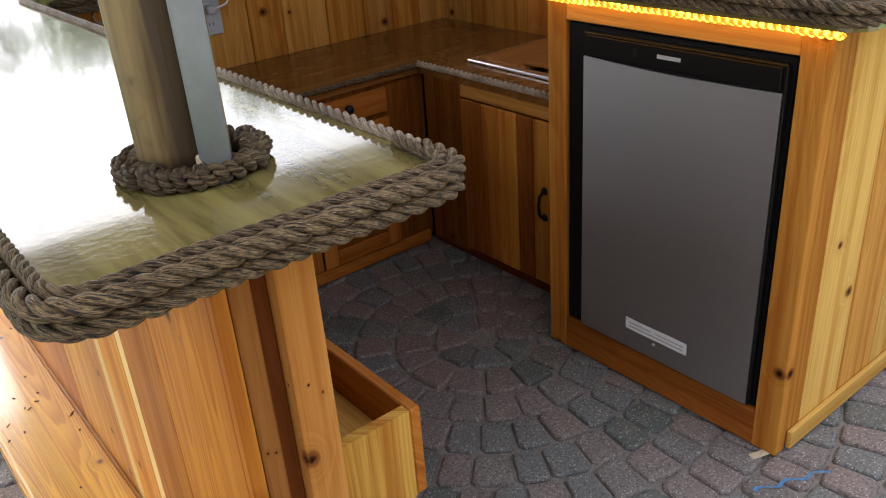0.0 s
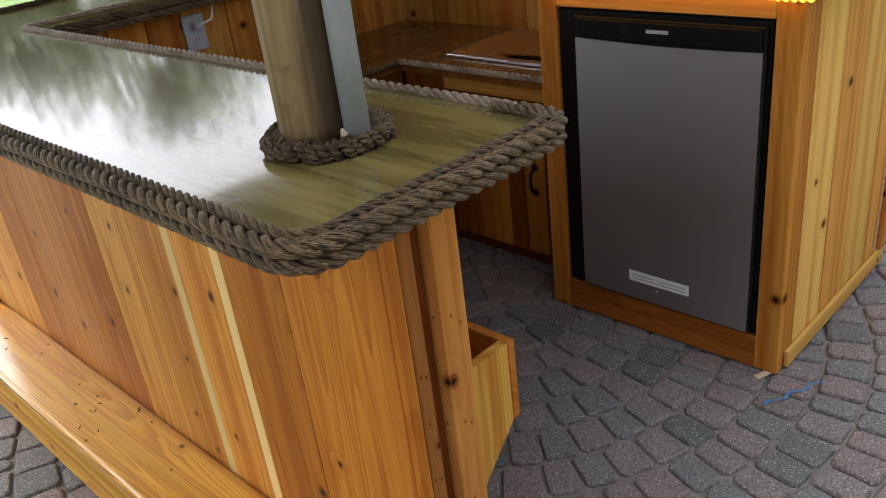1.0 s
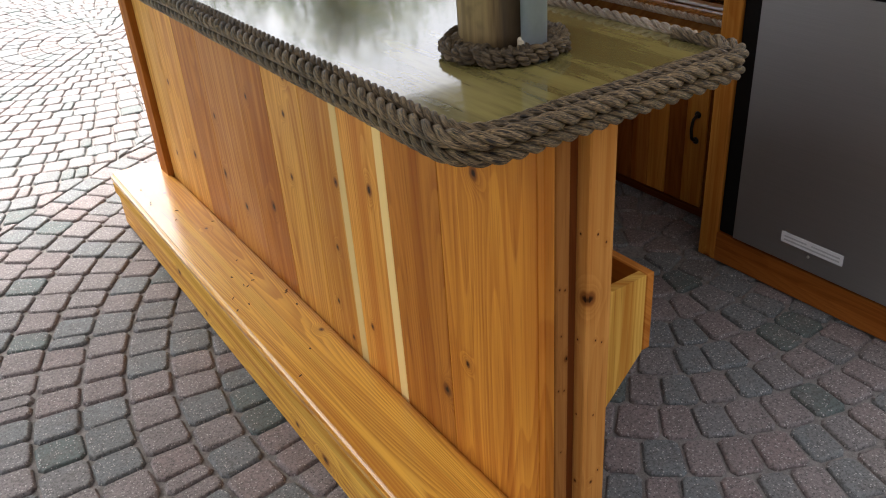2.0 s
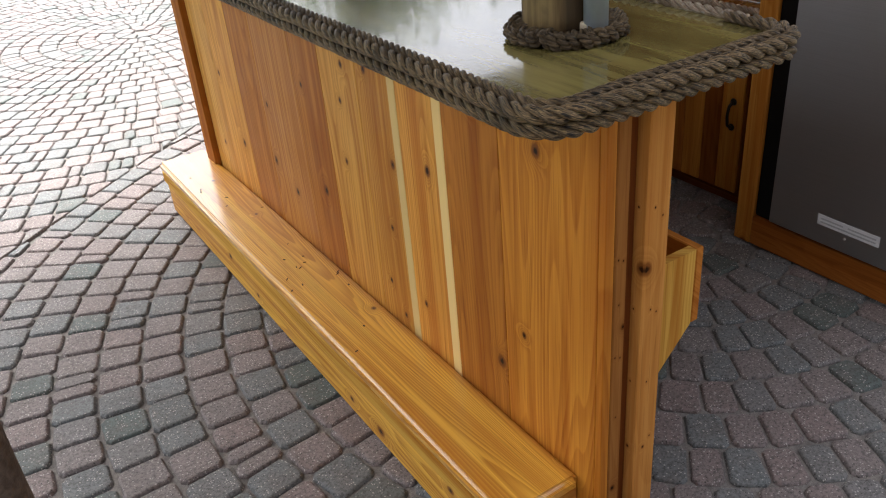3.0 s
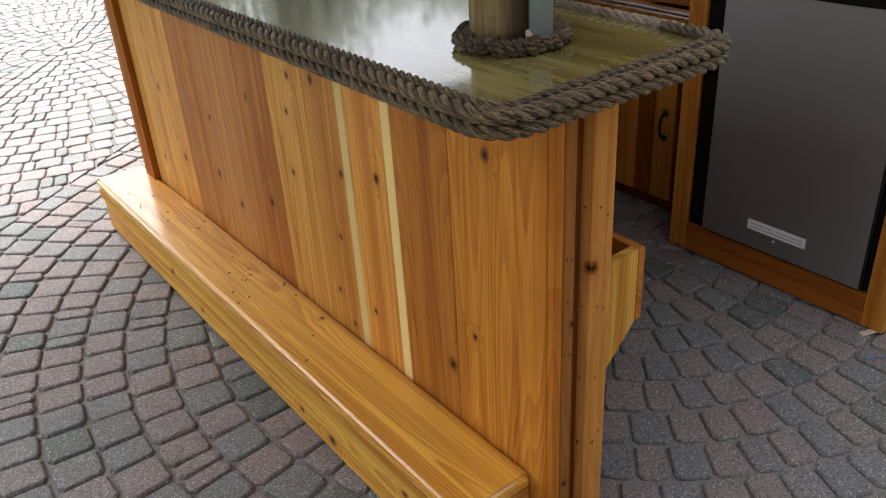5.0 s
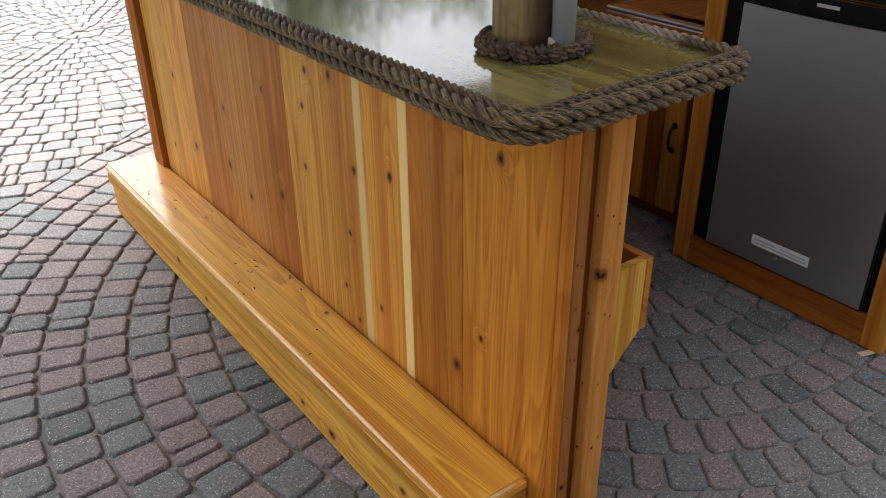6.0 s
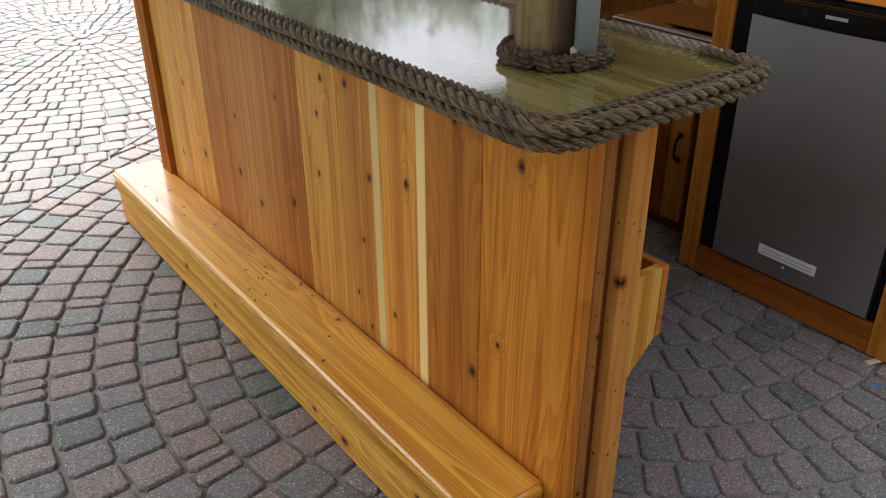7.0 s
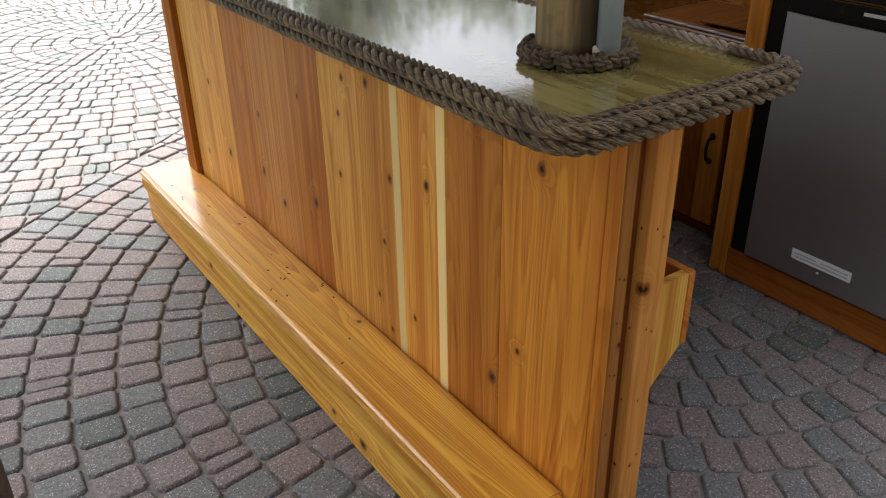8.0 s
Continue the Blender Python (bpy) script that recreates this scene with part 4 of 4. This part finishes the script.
def tree(at, seed, height, radius):
    t = thing("tree", at, "broad green leafy tree on the lawn", "tree", "trees beyond the patio")
    part("trunk", lathe([(0.26, -0.1), (0.19, 0.5), (0.15, height * 0.6), (0.05, height)], 14), M["bark"], t, Matrix.Translation(at))
    part("crown", leaf_crown(seed, radius, height, 3500), M["leaf"], t, Matrix.Translation(at))


for i, (tx, ty, th, tr) in enumerate(((5.6, 17, 3.2, 1.8), (9.1, 17.8, 4.6, 2.2), (11.9, 17.0, 4.1, 2.0), (14.5, 12.5, 4.6, 2.6), (-2, 20, 5.5, 2.8), (17, 8, 5.0, 2.8), (10.5, 21, 2.6, 1.6), (-9, 17, 5.0, 2.8), (8.3, 26, 5.2, 2.2), (-14, 8, 5, 2.8), (-13, 0, 5, 2.8), (9.0, 24, 5.0, 1.8), (18.5, 24, 6.2, 2.6))):
    tree((tx, ty, 0), 20 + i, th, tr)

# ---- pavers ----
C1, C2, RING, R0 = Vector((1.123, 0.907)), Vector((0.52, 5.30)), 0.1229, 0.162
CUT, CUTN = Vector((-0.446, 2.663)), Vector((-0.62, 0.785))


def paver_shape(c, r0, r1, a0, a1, rr):
    """Eight-cornered outline of one paver between two radii and two angles."""
    g = 0.0034
    mid = (r0 + r1) / 2
    ga = g / mid
    r0, r1, a0, a1 = r0 + g, r1 - g, a0 + ga, a1 - ga
    k = min(0.013, (a1 - a0) * mid * 0.3)
    ka0, ka1 = k / r0, k / r1
    pts = [(r0 + k, a0), (r1 - k, a0), (r1, a0 + ka1), (r1, a1 - ka1), (r1 - k, a1), (r0 + k, a1), (r0, a1 - ka0), (r0, a0 + ka0)]
    j = [(rr.uniform(-0.003, 0.003), rr.uniform(-0.003, 0.003)) for _ in range(4)]
    out = []
    for i, (r, a) in enumerate(pts):
        q = j[(i // 2 + (1 if i % 2 else 0)) % 4]
        out.append(Vector((c.x + r * math.cos(a) + q[0], c.y + r * math.sin(a) + q[1])))
    return out


def clip(shape, side):
    """Cuts an outline along the straight joint between the two circles; keeps one side of it."""
    out = []
    for p, q in zip(shape, shape[1:] + shape[:1]):
        a, b = ((p - CUT).dot(CUTN) - 0.0028 * side) * side, ((q - CUT).dot(CUTN) - 0.0028 * side) * side
        if a >= 0:
            out.append(p)
        if (a < 0) != (b < 0):
            out.append(p.lerp(q, a / (a - b)))
    return out


def paver_geometry(out, rr):
    """Vertices and faces of a paver with rounded shoulders."""
    n = len(out)
    mid = sum(out, Vector((0, 0))) / n
    h = rr.uniform(-0.0025, 0.0015)
    tx, ty = rr.uniform(-0.012, 0.012), rr.uniform(-0.012, 0.012)
    verts = []
    for z, cut in ((-0.028, 0.0), (-0.0095, 0.0), (-0.0045, 0.0025), (-0.0010, 0.0065), (0.0, 0.0115)):
        for p in out:
            d = p - mid
            q = mid + d * max(0.3, 1 - cut / max(d.length, 1e-6))
            verts.append((q.x, q.y, z + h + d.x * tx + d.y * ty))
    faces = []
    for lvl in range(4):
        for i in range(n):
            faces.append((lvl * n + i, lvl * n + (i + 1) % n, lvl * n + n + (i + 1) % n, lvl * n + n + i))
    faces.append(tuple(range(4 * n, 5 * n)))
    return verts, faces, mid


def covered(p):
    return (0.04 < p.x < 0.09 and 0.1 < p.y < 2.1) or (p.x > 2.0 and p.y > 0.3 and p.y < 2.6) or (-0.1 < p.x < 0.09 and 0.2 < p.y < 2.2)


field_v, field_f = [], []
near = []
rr = random.Random(12)
for which, c in ((1, C1), (2, C2)):
    radius = R0 - RING
    if which == 2:
        radius = 0.05
    while radius < (5.6 if which == 1 else 4.6):
        a = rr.uniform(0, 0.2)
        stop = a + 2 * math.pi
        while a < stop - 0.02 / max(radius, 0.05):
            w = rr.choice((0.100, 0.108, 0.114, 0.122, 0.110, 0.104, 0.116, 0.057)) if radius > 1.35 else rr.choice((0.083, 0.09, 0.098, 0.088, 0.106, 0.094))
            step = w / (radius + RING / 2)
            if stop - a - step < 0.04 / (radius + RING / 2):
                step = stop - a
            shape = paver_shape(c, max(radius, 0.012), radius + RING, a, a + step, rr)
            a += step
            p = sum(shape, Vector((0, 0))) / 8
            if abs((p - CUT).dot(CUTN)) < 0.1:
                shape = clip(shape, 1 if which == 2 else -1)
                if len(shape) < 3:
                    continue
                p = sum(shape, Vector((0, 0))) / len(shape)
                if sum((a.x - p.x) * (b.y - p.y) - (b.x - p.x) * (a.y - p.y) for a, b in zip(shape, shape[1:] + shape[:1])) < 0.0016:
                    continue
            beyond = (p - CUT).dot(CUTN) > 0
            if beyond != (which == 2) or not (-4.0 < p.x < 5.2 and -4.3 < p.y < 7.5) or covered(p):
                continue
            verts, faces, mid = paver_geometry(shape, rr)
            if (-0.75 < p.x < -0.12 and 0.45 < p.y < 1.9) or (0.25 < p.x < 1.3 and -0.15 < p.y < 0.6):
                near.append((verts, faces, mid))
            else:
                k = len(field_v)
                field_v += verts
                field_f += [tuple(i + k for i in f) for f in faces]
        radius += RING

near.sort(key=lambda q: (q[2] - Vector((0.1, 0.6))).length)
for verts, faces, mid in near[300:]:
    k = len(field_v)
    field_v += verts
    field_f += [tuple(i + k for i in f) for f in faces]
me = bpy.data.meshes.new("paver_field")
me.from_pydata(field_v, [], field_f)
me.materials.append(M["paver_field"])
part("paver_field", me, M["paver_field"], floor, None, "rest of the circular paver field", "stuff")
for verts, faces, mid in near[:300]:
    me = bpy.data.meshes.new("paver")
    me.from_pydata([(x - mid.x, y - mid.y, z) for x, y, z in verts], [], faces)
    me.materials.append(M["paver"])
    part("paver", me, M["paver"], floor, Matrix.Translation((mid.x, mid.y, 0)))

# ---- blue chalk on the pavers ----
marks = thing("chalk_marks", (1.2, -0.05, 0.001), "blue chalk scribbles on the pavers", "chalk")
way = [Vector((1.13 + 0.014 * i, -0.03 - 0.006 * i + 0.008 * math.sin(i * 1.3), 0.0045)) for i in range(14)]
part("streak", streak(way, 0.004, 2), M["chalk"], marks)
way = [Vector((1.56 + 0.006 * i, -0.22 + 0.003 * i, 0.0045)) for i in range(5)]
part("streak", streak(way, 0.006, 3), M["chalk"], marks)
